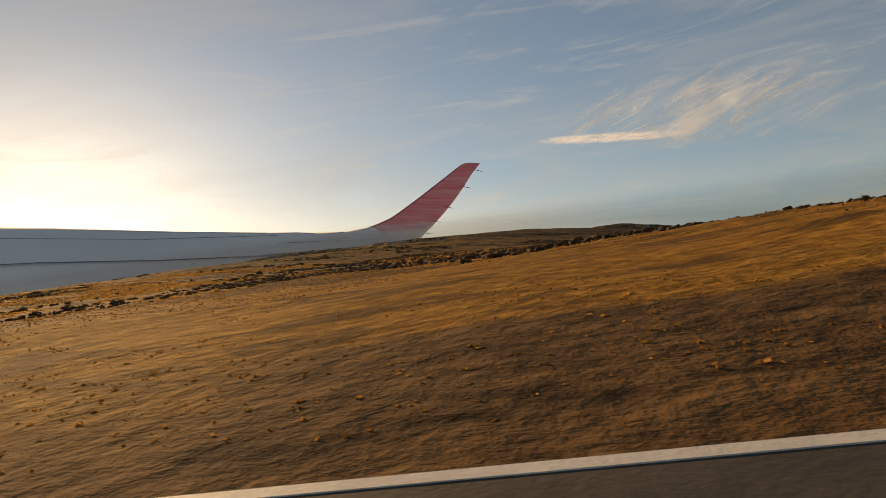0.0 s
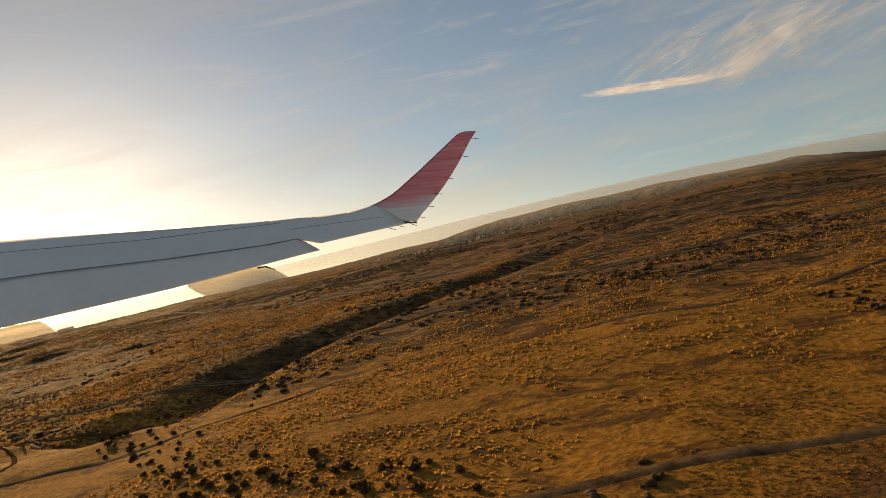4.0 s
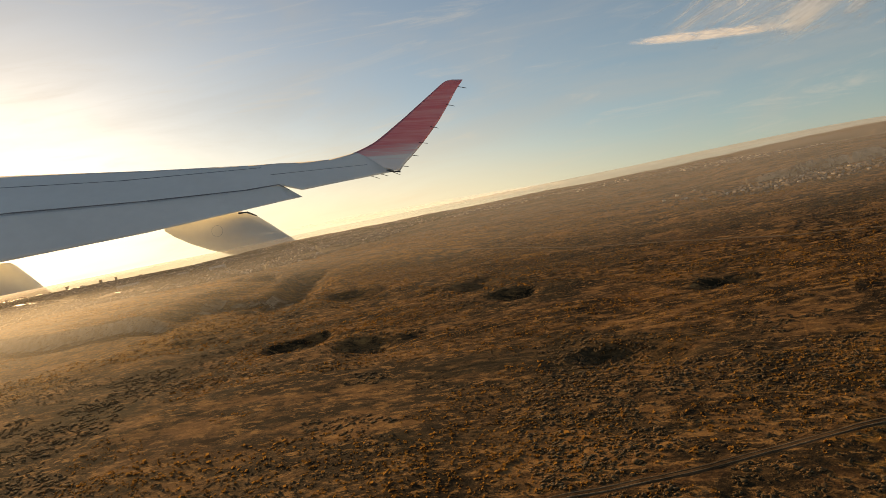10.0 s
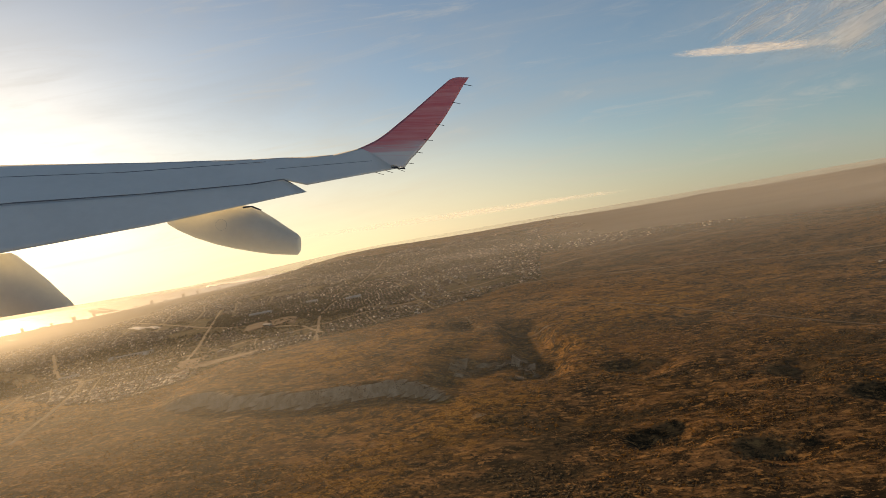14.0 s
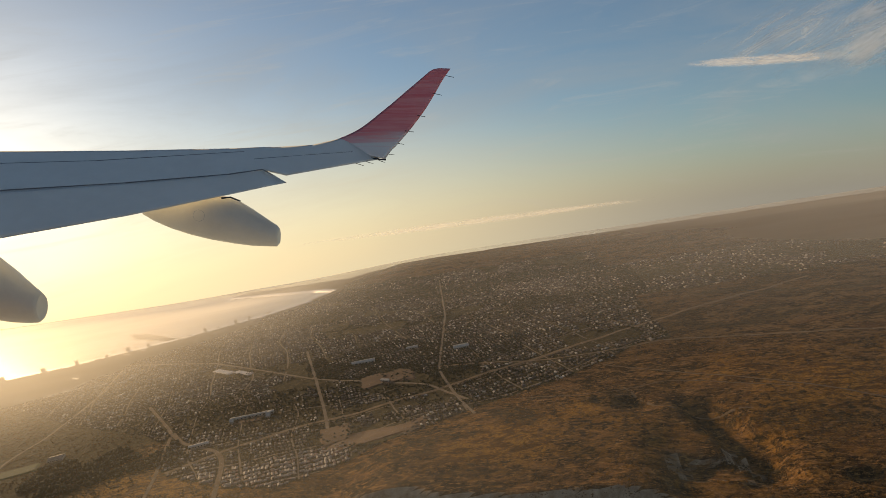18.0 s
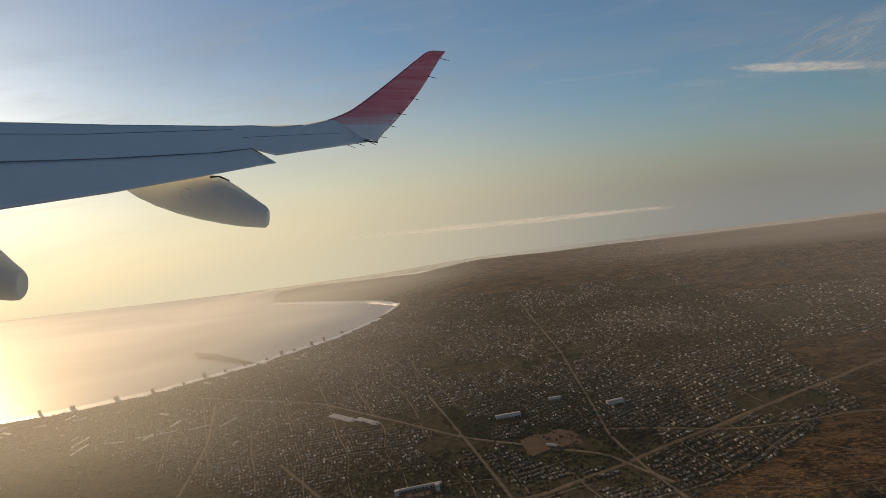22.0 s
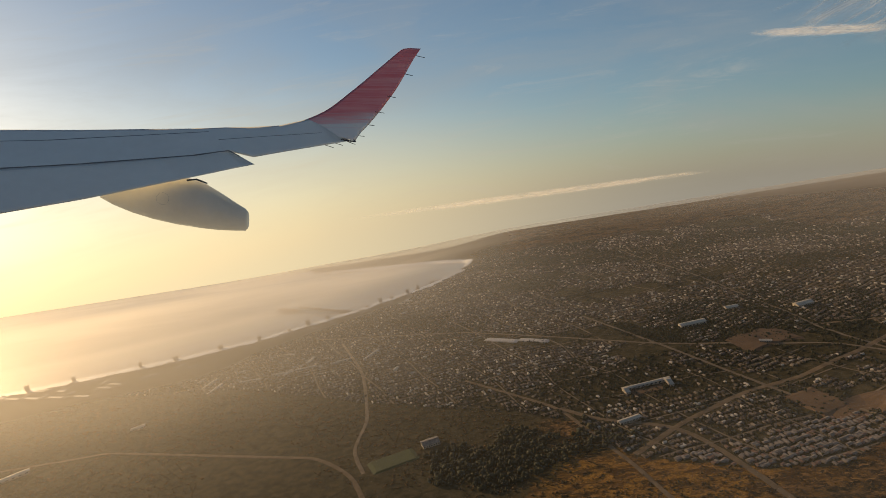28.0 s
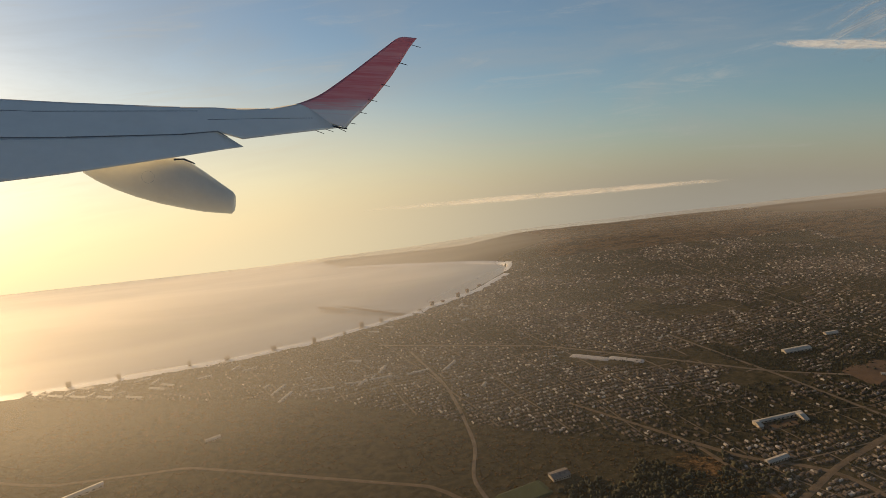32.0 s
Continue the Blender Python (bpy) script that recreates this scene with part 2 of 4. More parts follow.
finish(n, n.mix(sand_tone, (0.74, 0.64, 0.50), (0.92, 0.85, 0.72)), 0.5, gloss=(n.span(sand_tone, 0.2, 0.8, 0.5, 0.8), 0.45, (1.0, 0.96, 0.88)))
track_mat = plain("dirt_track", (0.21, 0.148, 0.09), 0.95, 0.3, 0.25, spec=0.15)
faint_mat = plain("worn_track", (0.15, 0.092, 0.046), 0.98, 0.75, 0.9, bump=0.6, spec=0.03)
rut_mat = plain("pale_wheel_rut", (0.34, 0.225, 0.125), 0.98, 0.6, 0.9, bump=0.6, spec=0.0)
bank_mat = plain("trodden_soil", (0.13, 0.080, 0.042), 0.98, 0.6, 0.7, bump=0.6, spec=0.0)
white_mat = plain("white_wing_paint", (0.87, 0.88, 0.82), 0.34, 0.05, 0.8, bump=0.01, spec=0.7)
pod_mat = plain("beige_fairing_paint", (0.82, 0.75, 0.62), 0.45, 0.06, 1.2, bump=0.02)
# winglet paint: red that breaks up in fine streaks into the white of the wing
tip_mat, n = material("red_to_white_wing_paint")
at = n.add("ShaderNodeTexCoord").outputs["Object"]
xyz = n.add("ShaderNodeSeparateXYZ")
n.link(at, xyz.inputs[0])
slope = n.math("SUBTRACT", xyz.outputs[1], n.math("MULTIPLY", xyz.outputs[0], 0.12))
streak = n.noise(n.stretch(at, 0.6, 14.0, 0.2), 1.6, 4, 0.6)
fade = n.span(n.math("ADD", slope, n.math("MULTIPLY", n.math("SUBTRACT", streak, 0.5), 0.5)), 1.93, 2.16)
red = n.mix(n.span(streak, 0.35, 0.65), (0.88, 0.19, 0.215), (0.95, 0.36, 0.36))
finish(n, n.mix(fade, (0.86, 0.84, 0.81), red), 0.4)
seal_mat = plain("dark_rubber_seal", (0.03, 0.035, 0.045), 0.7, 0.2, 3.0)
wall_mat = plain("pale_house_wall", (0.30, 0.235, 0.175), 0.85, 0.5, 0.6)
roof_mat = plain("metal_roof_sheet", (0.33, 0.265, 0.205), 0.7, 0.6, 0.8)
seam_mat = plain("grey_panel_gap", (0.16, 0.175, 0.19), 0.7, 0.2, 3.0)
glass_mat = plain("dark_window_glass", (0.04, 0.045, 0.05), 0.15, 0.2, 1.0)
hall_mat = plain("white_plaster", (0.60, 0.50, 0.37), 0.5, 0.3, 0.4, spec=0.8)
rust_mat = plain("brown_roof_sheet", (0.26, 0.15, 0.10), 0.85, 0.3, 0.4)
green_mat = plain("playing_field_grass", (0.07, 0.085, 0.028), 0.9, 0.2, 0.2)
pond_mat = plain("pale_pond_crust", (0.62, 0.53, 0.42), 0.4, 0.12, 0.1)
orange_mat = plain("orange_bare_soil", (0.16, 0.092, 0.046), 0.95, 0.25, 0.15)
tuft_mat = island("dry_grass_tufts", [(0.52, 0.29, 0.078), (0.42, 0.215, 0.055), (0.60, 0.35, 0.11), (0.28, 0.145, 0.045)], 0.9, glow=0.7)
straw_mat = island("darker_straw", [(0.34, 0.18, 0.05), (0.24, 0.125, 0.036), (0.42, 0.23, 0.07), (0.20, 0.11, 0.036)], 0.9, glow=0.7)
bush_mat = island("dark_scrub_leaves", [(0.14, 0.09, 0.034), (0.21, 0.115, 0.038), (0.27, 0.145, 0.048), (0.12, 0.085, 0.034)], 0.9, glow=0.2)
russet_mat = island("russet_bush_leaves", [(0.15, 0.078, 0.03), (0.21, 0.108, 0.038), (0.11, 0.062, 0.026)], 0.9, glow=0.35)
tree_mat = island("town_tree_leaves", [(0.038, 0.045, 0.017), (0.055, 0.056, 0.022), (0.080, 0.070, 0.030), (0.045, 0.042, 0.018)], 0.9)
town_mat = island("town_house_walls", [(0.28, 0.215, 0.15), (0.13, 0.095, 0.065), (0.40, 0.32, 0.235), (0.20, 0.145, 0.10), (0.10, 0.075, 0.055), (0.24, 0.18, 0.13), (0.15, 0.115, 0.085), (0.75, 0.65, 0.52), (0.17, 0.12, 0.08), (0.12, 0.095, 0.07)], 0.8, 0.3)

# cloud: ragged and thin, it lets the light through
cloud_mat, n = material("cloud")
uv = n.add("ShaderNodeTexCoord").outputs["Object"]
rim = n.add("ShaderNodeAttribute", attribute_name="body").outputs["Fac"]
slantwise = n.add("ShaderNodeVectorRotate")
slantwise.rotation_type, slantwise.inputs["Angle"].default_value = "Y_AXIS", radians(24)
n.link(uv, slantwise.inputs["Vector"])
wisp = n.noise(n.stretch(slantwise.outputs[0], 0.35, 1.0, 2.6), 0.013, 11, 0.66, 1.2)
den = n.math("MULTIPLY", n.span(n.math("MULTIPLY", wisp, rim), 0.27, 0.60), 0.72)
di = n.add("ShaderNodeBsdfDiffuse", i_Color=(0.80, 0.88, 0.98, 1))
tl = n.add("ShaderNodeBsdfTranslucent", i_Color=(0.80, 0.88, 0.98, 1))
both = n.add("ShaderNodeMixShader", n_0=0.6)
n.link(di.outputs[0], both.inputs[1])
n.link(tl.outputs[0], both.inputs[2])
fin = n.add("ShaderNodeMixShader")
n.link(den, fin.inputs[0])
n.link(n.add("ShaderNodeBsdfTransparent").outputs[0], fin.inputs[1])
n.link(both.outputs[0], fin.inputs[2])
n.link(fin.outputs[0], n.add("ShaderNodeOutputMaterial").inputs["Surface"])


# low cloud against the light: the sun shines through it
lit_cloud_mat, n = material("sunlit_cloud")
uv = n.add("ShaderNodeTexCoord").outputs["Object"]
rim = n.add("ShaderNodeAttribute", attribute_name="body").outputs["Fac"]
wisp = n.noise(n.stretch(uv, 0.25, 1.0, 1.6), 0.05, 9, 0.68, 1.6)
den = n.math("MULTIPLY", n.span(n.math("MULTIPLY", wisp, rim), 0.24, 0.75), 0.45)
fin = n.add("ShaderNodeMixShader")
n.link(den, fin.inputs[0])
n.link(n.add("ShaderNodeBsdfTransparent").outputs[0], fin.inputs[1])
n.link(n.add("ShaderNodeBsdfTranslucent", i_Color=(1.0, 0.96, 0.92, 1)).outputs[0], fin.inputs[2])
n.link(fin.outputs[0], n.add("ShaderNodeOutputMaterial").inputs["Surface"])


# haze: an added glossy sheet in place of hazy air; flatter views shine more
haze_mat, n = material("haze_sheet")
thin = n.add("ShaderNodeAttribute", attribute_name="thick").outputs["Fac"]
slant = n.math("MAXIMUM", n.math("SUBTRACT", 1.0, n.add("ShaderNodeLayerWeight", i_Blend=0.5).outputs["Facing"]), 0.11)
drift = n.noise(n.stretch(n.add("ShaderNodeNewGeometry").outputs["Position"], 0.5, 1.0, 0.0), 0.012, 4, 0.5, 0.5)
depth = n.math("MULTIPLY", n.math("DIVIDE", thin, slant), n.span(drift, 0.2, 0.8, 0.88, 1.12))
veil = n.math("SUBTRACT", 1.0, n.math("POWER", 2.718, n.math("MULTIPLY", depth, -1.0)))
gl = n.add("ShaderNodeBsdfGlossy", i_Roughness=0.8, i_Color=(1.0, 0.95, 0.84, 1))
# normals leaned over so the sheet looks brighter
lift = n.add("ShaderNodeVectorMath", operation="ADD", n_1=(-0.22, -0.08, 0))
n.link(n.add("ShaderNodeNewGeometry").outputs["Normal"], lift.inputs[0])
unit = n.add("ShaderNodeVectorMath", operation="NORMALIZE")
n.link(lift.outputs[0], unit.inputs[0])
n.link(unit.outputs[0], gl.inputs["Normal"])
fin = n.add("ShaderNodeMixShader")
n.link(veil, fin.inputs[0])
n.link(n.add("ShaderNodeBsdfTransparent").outputs[0], fin.inputs[1])
n.link(gl.outputs[0], fin.inputs[2])
n.link(fin.outputs[0], n.add("ShaderNodeOutputMaterial").inputs["Surface"])


# ------------------------------------------------------------------ lie of the land
def lattice(ix, iy, seed):
    k = (ix.astype(np.int64) * 374761393 + iy.astype(np.int64) * 668265263 + seed * 974634777) & 0x7FFFFFFF
    k = ((k ^ (k >> 13)) * 1274126177) & 0x7FFFFFFF
    return ((k ^ (k >> 16)) & 0xFFFF) / 65535.0


def vnoise(x, y, seed):
    ix, iy = np.floor(x), np.floor(y)
    u, v = x - ix, y - iy
    u, v = u * u * (3 - 2 * u), v * v * (3 - 2 * v)
    a, b = lattice(ix, iy, seed), lattice(ix + 1, iy, seed)
    c, d = lattice(ix, iy + 1, seed), lattice(ix + 1, iy + 1, seed)
    return (a * (1 - u) + b * u) * (1 - v) + (c * (1 - u) + d * u) * v


def fbm(x, y, size, seed, octaves=4):
    x, y = np.asarray(x, float) / size, np.asarray(y, float) / size
    s, amp, tot = 0.0, 1.0, 0.0
    for k in range(octaves):
        s, tot = s + amp * vnoise(x * 2 ** k + 17 * k, y * 2 ** k - 9 * k, seed + k), tot + amp
        amp *= 0.5
    return s / tot - 0.5


def ease(v, a, b):
    k = np.clip((v - a) / (b - a), 0, 1)
    return k * k * (3 - 2 * k)


NEAR_COAST = ([-3600, -1000, -839, -805, -741, -697, -648, -606, -581, -573], [240, 325, 344, 352, 368, 386, 425, 476, 533, 568])
FAR_COAST = ([-860, -800, -740, -658, -613, -578, -568], [2500, 860, 690, 645, 624, 590, 568])
TOWN_EDGE = ([-846, -675, -607, -556, -530, -518, -487, -466, -425, -402, -364, -330], [330, 294, 255, 232, 217, 190, 177, 173, 196, 216, 244, 275])
RAVINE = ([-165, -156, -149, -142, -133, -120, -104], [28, 42, 58, 71, 80, 100, 124])
BLUFF = ([-446, -435, -400, -355, -332, -325], [157, 155, 151, 146, 136, 122])
GORGE = ([118, 134, 150, 160, 172, 182, 202, 212], [-331, -328, -312, -309, -313, -316, -320, -318])
HOLLOWS = [(-285, 110, 6), (-268, 99, 5), (-251, 133, 7), (-322, 164, 7), (-347, 209, 8), (-225, 78, 5), (-243, 119, 6), (-205, 105, 6), (-285, 150, 6)]


def mesa(x, y):
    """Metres inside the smooth gold rise beside the flight line."""
    edge = np.interp(x, [-215, -195, -186, -179, -174, -168, -161, -155, -120], [2, 9, 17, 27, 34, 42, 42, 38, 44])
    return edge - y + 5 * fbm(x, y, 12, 47)


def sea_reach(x, y):
    """Metres from the shore, out to sea."""
    return np.minimum(y - np.interp(x, *NEAR_COAST), np.interp(x, *FAR_COAST) - y) - 3 * np.maximum(x + 580, 0)


def sunk(x, y):
    """How far the land inland of the runway's start is lowered to fit the horizon in view."""
    return 0.058 * np.maximum(y - 12, 0) * ease(x - 0.31 * (y - 100), -110, 15)


def height(x, y):
    x, y = np.asarray(x, float), np.asarray(y, float)
    z = -(y * y) / (2 * RHO)
    free = np.maximum(ease(y - (3 + 0.1 * x), 1, 9), ease(-x, 30, 60))
    far = ease(np.hypot(x, y), 120, 420)
    rel = free * (0.6 * fbm(x, y, 7, 3) + 2.6 * fbm(x, y, 42, 11) * ease(np.hypot(x, y), 25, 170))
    rel += far * 6 * fbm(x, y, 240, 23) * (1 - 0.5 * ease(x, -220, -120)) * (1 - 0.7 * ease(-x, 330, 400)) * (1 - 0.85 * ease(y, 520, 680))
    # the land inland of the runway's start is lowered to fit the view
    rel -= sunk(x, y)
    # a ravine, hollows with steep sides, a bluff, pale cliffs far off
    dip = np.abs(x - np.interp(y, RAVINE[1], RAVINE[0])) + 12 * fbm(x, y, 20, 31)
    rel -= 1.9 * ease(dip, 9, 0.5) * ease(y, 32, 46) * ease(y, 124, 98)
    rel += 1.1 * ease(mesa(x, y), -1.2, 1.2) * ease(-x, 60, 120)
    for hx, hy, r in HOLLOWS:
        d = np.hypot((x - hx) / 1.7, y - hy) / r + 2.2 * fbm(x, y, 12, 41)
        rel -= 0.28 * r * ease(d, 1.1, 0.3)
    # a dark gorge cut into the rise, and the gully that leads up to it
    cut = np.abs(x - np.interp(y, *GORGE)) + 18 * fbm(x, y, 16, 57)
    rel -= 4.0 * ease(cut, 9, 1) * ease(y, 146, 160) * ease(y, 214, 196)
    off = y - np.interp(x, *BLUFF) + 9 * fbm(x, y, 22, 53)
    rel += 4.0 * ease(off, 0, 4) * ease(off, 105, 26) * ease(np.abs(x + 385) + 40 * fbm(x, y, 30, 59), 66, 34)
    off = y - (385 - 0.12 * x) + 70 * fbm(x, y, 80, 61) + 40 * np.abs(fbm(x, y, 20, 67))
    rel += (2.6 + 6 * fbm(x, y, 60, 63)) * ease(off, 0, 6) * ease(off, 300, 150) * ease(x, -140, -70) * ease(x, 900, 500)
    # a long pale scarp cut by gullies, across the plain
    off = y - 236 + 34 * fbm(x, y, 44, 65) + 22 * np.abs(fbm(x, y, 10, 66))
    rel += (1.2 + 4.5 * (fbm(x, y, 50, 68) + 0.5)) * ease(off, 0, 6) * ease(off, 95, 40) * ease(x, -190, -150) * (1 - 0.8 * ease(x, -100, -40))
    rel += 11 * ease(y, 430, 680) * ease(x, -640, -520)
    # the shore
    out = sea_reach(x, y)
    shelf = ease(out, -60, -4)
    rel = (rel + ease(-x, 420, 540) * (np.maximum(rel, 0.8) - rel)) * (1 - shelf) + 1.2 * shelf
    rel = rel * (1 - ease(out, -4, 10)) - 4.0 * ease(out, -4, 10)
    return z + rel


def in_town(x, y):
    a = (y > np.interp(x, *TOWN_EDGE)) & (x > -830) & (x < -318 - 0.05 * (y - 300)) & (y < 560) & (sea_reach(x, y) < -7)
    b = (x > -350) & (x < -40) & (y > 362 + 0.06 * (x + 350)) & (y < 480)
    return a | b


def lines(*runs):
    out = [runs[0][0]]
    for a, b, step in runs:
        out += list(np.linspace(a, b, max(2, int(abs(b - a) / step)))[1:])
    return np.array(out)


def sheet(name, xs, ys, rise, mat):
    """A grid of quads laid over the land."""
    gx, gy = np.meshgrid(xs, ys)
    gz = rise(gx, gy)
    me = bpy.data.meshes.new(name)
    nx, ny = len(xs), len(ys)
    k = (np.arange(ny - 1)[:, None] * nx + np.arange(nx - 1)[None, :]).ravel()
    quads = np.stack([k, k + 1, k + nx + 1, k + nx], 1)
    me.vertices.add(nx * ny)
    me.vertices.foreach_set("co", np.stack([gx, gy, gz], -1).astype(np.float32).ravel())
    me.loops.add(quads.size)
    me.loops.foreach_set("vertex_index", quads.ravel().astype(np.int32))
    me.polygons.add(len(quads))
    me.polygons.foreach_set("loop_start", np.arange(0, quads.size, 4, dtype=np.int32))
    me.polygons.foreach_set("use_smooth", np.ones(len(quads), bool))
    me.update(calc_edges=True)
    me.materials.append(mat)
    return new(name, me), gx, gy


xs = lines((-3600, -1100, 60), (-1100, -700, 6), (-700, -240, 2.2), (-240, 14, 0.95), (14, 90, 2.5), (90, 400, 8), (400, 2200, 60))
ys = lines((-260, -14, 20), (-14, 60, 0.8), (60, 170, 1.3), (170, 330, 2.2), (330, 700, 4.5), (700, 1100, 12), (1100, 2400, 60))
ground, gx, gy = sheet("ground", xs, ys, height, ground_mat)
tagged(ground, "dry rolling scrubland with gold grass and bare soil", "ground", kind="structure")
gold = ease(-gx + 90 * fbm(gx, gy, 45, 69), 225, 165) * ease(gy, 74, 34) * 0.75 + 0.30 + 1.0 * fbm(gx, gy, 60, 71) - 0.25 * ease(-gx, 190, 215) * ease(gy, 150, 50)
gold += 1.5 * ease(mesa(gx, gy), -1, 2) * ease(-gx, 70, 120) * ease(gy, -60, 0)
gold += 0.5 * ease(gy - 0.1 * gx, 4, 7) * ease(gy - 0.1 * gx, 26, 18) * ease(gx, -30, -8)
# less gold far off, haze put into the zone colour
gold -= 0.5 * ease(gy, 180, 320)
gold += 0.15 * ease(np.hypot((gx + 362) / 1.6, gy - 183), 38, 12)
dirt = 0.9 * ease(gy - 0.1 * gx + 4 * fbm(gx, gy, 9, 75), 8, 5.5) * ease(-gx, 14, -4) + 0.9 * ease(np.abs(gy - 15 + 8 * fbm(gx, gy, 25, 77)) - 5 * ease(gx, -88, -60), 12, 6) * ease(-gx, 6, 20) * ease(-gx, 110, 84) + 0.35 * ease(fbm(gx, gy, 34, 79), 0.16, 0.3)
soil = np.maximum(in_town(gx, gy) * 0.8, 0.75 * ease(-gx + 60 * fbm(gx, gy, 60, 85), 500, 570) * ease(gy, 110, 165)) + 0.25 * fbm(gx, gy, 60, 83)
rgba = np.stack([gold, soil, dirt, np.ones_like(gx)], -1).astype(np.float32)
ground.data.color_attributes.new("zone", "FLOAT_COLOR", "POINT").data.foreach_set("color", rgba.ravel())
stone = ((np.abs(gx + 385) < 70) & (np.abs(gy - 147) < 26)) | ((gy > 320) & (gx > -160)) | ((np.abs(gy - 242) < 30) & (gx > -195) & (gx < 105))
ground.data.attributes.new("stone", "FLOAT", "POINT").data.foreach_set("value", stone.astype(np.float32).ravel())

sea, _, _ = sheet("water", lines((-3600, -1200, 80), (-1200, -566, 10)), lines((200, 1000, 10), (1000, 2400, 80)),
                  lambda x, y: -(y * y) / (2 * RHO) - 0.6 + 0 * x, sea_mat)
tagged(sea, "calm sea with gold haze light put into its colour", "sea", kind="structure")


hx, hy = np.arange(-3500, 2101, 16.0), np.arange(40, 1301, 10.0)


def haze_level(x, y):
    """A smooth level some metres over the highest ground near by."""
    z = height(x, y)
    for _ in range(2):
        q = np.pad(z, 1, mode="edge")
        z = np.max([q[1 + a:q.shape[0] - 1 + a, 1 + b:q.shape[1] - 1 + b] for a in (-1, 0, 1) for b in (-1, 0, 1)], 0)
    for _ in range(24):
        q = np.pad(z, 1, mode="edge")
        z = np.mean([q[1 + a:q.shape[0] - 1 + a, 1 + b:q.shape[1] - 1 + b] for a in (-1, 0, 1) for b in (-1, 0, 1)], 0)
    far = ease(y, 560, 700)
    return np.maximum(z, -(y * y) / (2 * RHO) - sunk(x, y)) + (4.0 + 0.6 * ease(y, 140, 280)) * (1 - far) + 0.5 * far


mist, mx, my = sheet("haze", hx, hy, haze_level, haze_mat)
# thickness set place by place to match the brightness the camera sees
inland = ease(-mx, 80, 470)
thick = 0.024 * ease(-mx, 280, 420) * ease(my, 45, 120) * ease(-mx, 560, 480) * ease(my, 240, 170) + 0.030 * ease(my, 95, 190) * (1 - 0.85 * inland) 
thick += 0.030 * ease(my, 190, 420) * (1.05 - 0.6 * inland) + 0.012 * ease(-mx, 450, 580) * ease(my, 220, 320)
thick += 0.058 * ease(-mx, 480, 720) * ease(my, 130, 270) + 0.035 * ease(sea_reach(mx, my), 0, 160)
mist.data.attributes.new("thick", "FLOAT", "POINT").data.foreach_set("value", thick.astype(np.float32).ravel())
tagged(mist, "added glossy sheet standing in for golden haze over coast and town", "haze", kind="stuff")


# ------------------------------------------------------------------ parts and things
def solid(name, bm, mat):
    me = bpy.data.meshes.new(name)
    bm.normal_update()
    bm.to_mesh(me)
    bm.free()
    me.materials.append(mat)
    return me


def part(name, bm, mat, parent, label=""):
    ob = new(name, solid(name, bm, mat) if isinstance(bm, bmesh.types.BMesh) else bm)
    ob.parent = parent
    return tagged(ob, label)


def raw(name, verts, faces, mat, smooth=False):
    me = bpy.data.meshes.new(name)
    me.from_pydata(verts, [], faces)
    if smooth:
        me.polygons.foreach_set("use_smooth", np.ones(len(me.polygons), bool))
    me.update()
    me.materials.append(mat)
    return me


WAYS = []


def clear_of_ways(x, y, spare=0.5):
    """True where no road or track runs."""
    ok = np.ones(len(x), bool)
    for p, width in WAYS:
        for (ax, ay), (bx, by) in zip(p[:-1], p[1:]):
            k = np.clip(((x - ax) * (bx - ax) + (y - ay) * (by - ay)) / max(1e-6, (bx - ax) ** 2 + (by - ay) ** 2), 0, 1)
            ok &= np.hypot(x - ax - k * (bx - ax), y - ay - k * (by - ay)) > width / 2 + spare
    return ok


def ribbon(name, pts, width, mat, label, lift=0.12, step=3.0, ragged=0.25, category="road"):
    """A strip laid over the land along a bent line, with worn edges."""
    p = np.array(pts, float)
    WAYS.append((p, width))
    s = np.r_[0, np.cumsum(np.hypot(*np.diff(p, axis=0).T))]
    q = np.linspace(0, s[-1], max(3, int(s[-1] / step)))
    x, y = np.interp(q, s, p[:, 0]), np.interp(q, s, p[:, 1])
    for _ in range(6):
        x[1:-1], y[1:-1] = (x[:-2] + 2 * x[1:-1] + x[2:]) / 4, (y[:-2] + 2 * y[1:-1] + y[2:]) / 4
    tx, ty = np.gradient(x), np.gradient(y)
    ln = np.hypot(tx, ty)
    verts, faces = [], []
    for j, side in enumerate((-0.5, -0.17, 0.17, 0.5)):
        wd = width * side * (1 + ragged * 2 * fbm(q, q * 0 + j * 50, 6, 91))
        vx, vy = x - ty / ln * wd, y + tx / ln * wd
        verts += list(zip(vx, vy, height(vx, vy) + lift - (1.35 if lift < 0.08 else 0.5) * lift * (abs(side) > 0.3)))
    m = len(x)
    for j in range(3):
        for k in range(m - 1):
            faces.append((j * m + k, j * m + k + 1, (j + 1) * m + k + 1, (j + 1) * m + k))
    faces = [f[::-1] for f in faces]
    return tagged(new(name, raw(name, verts, faces, mat, True)), label, category, kind="structure")


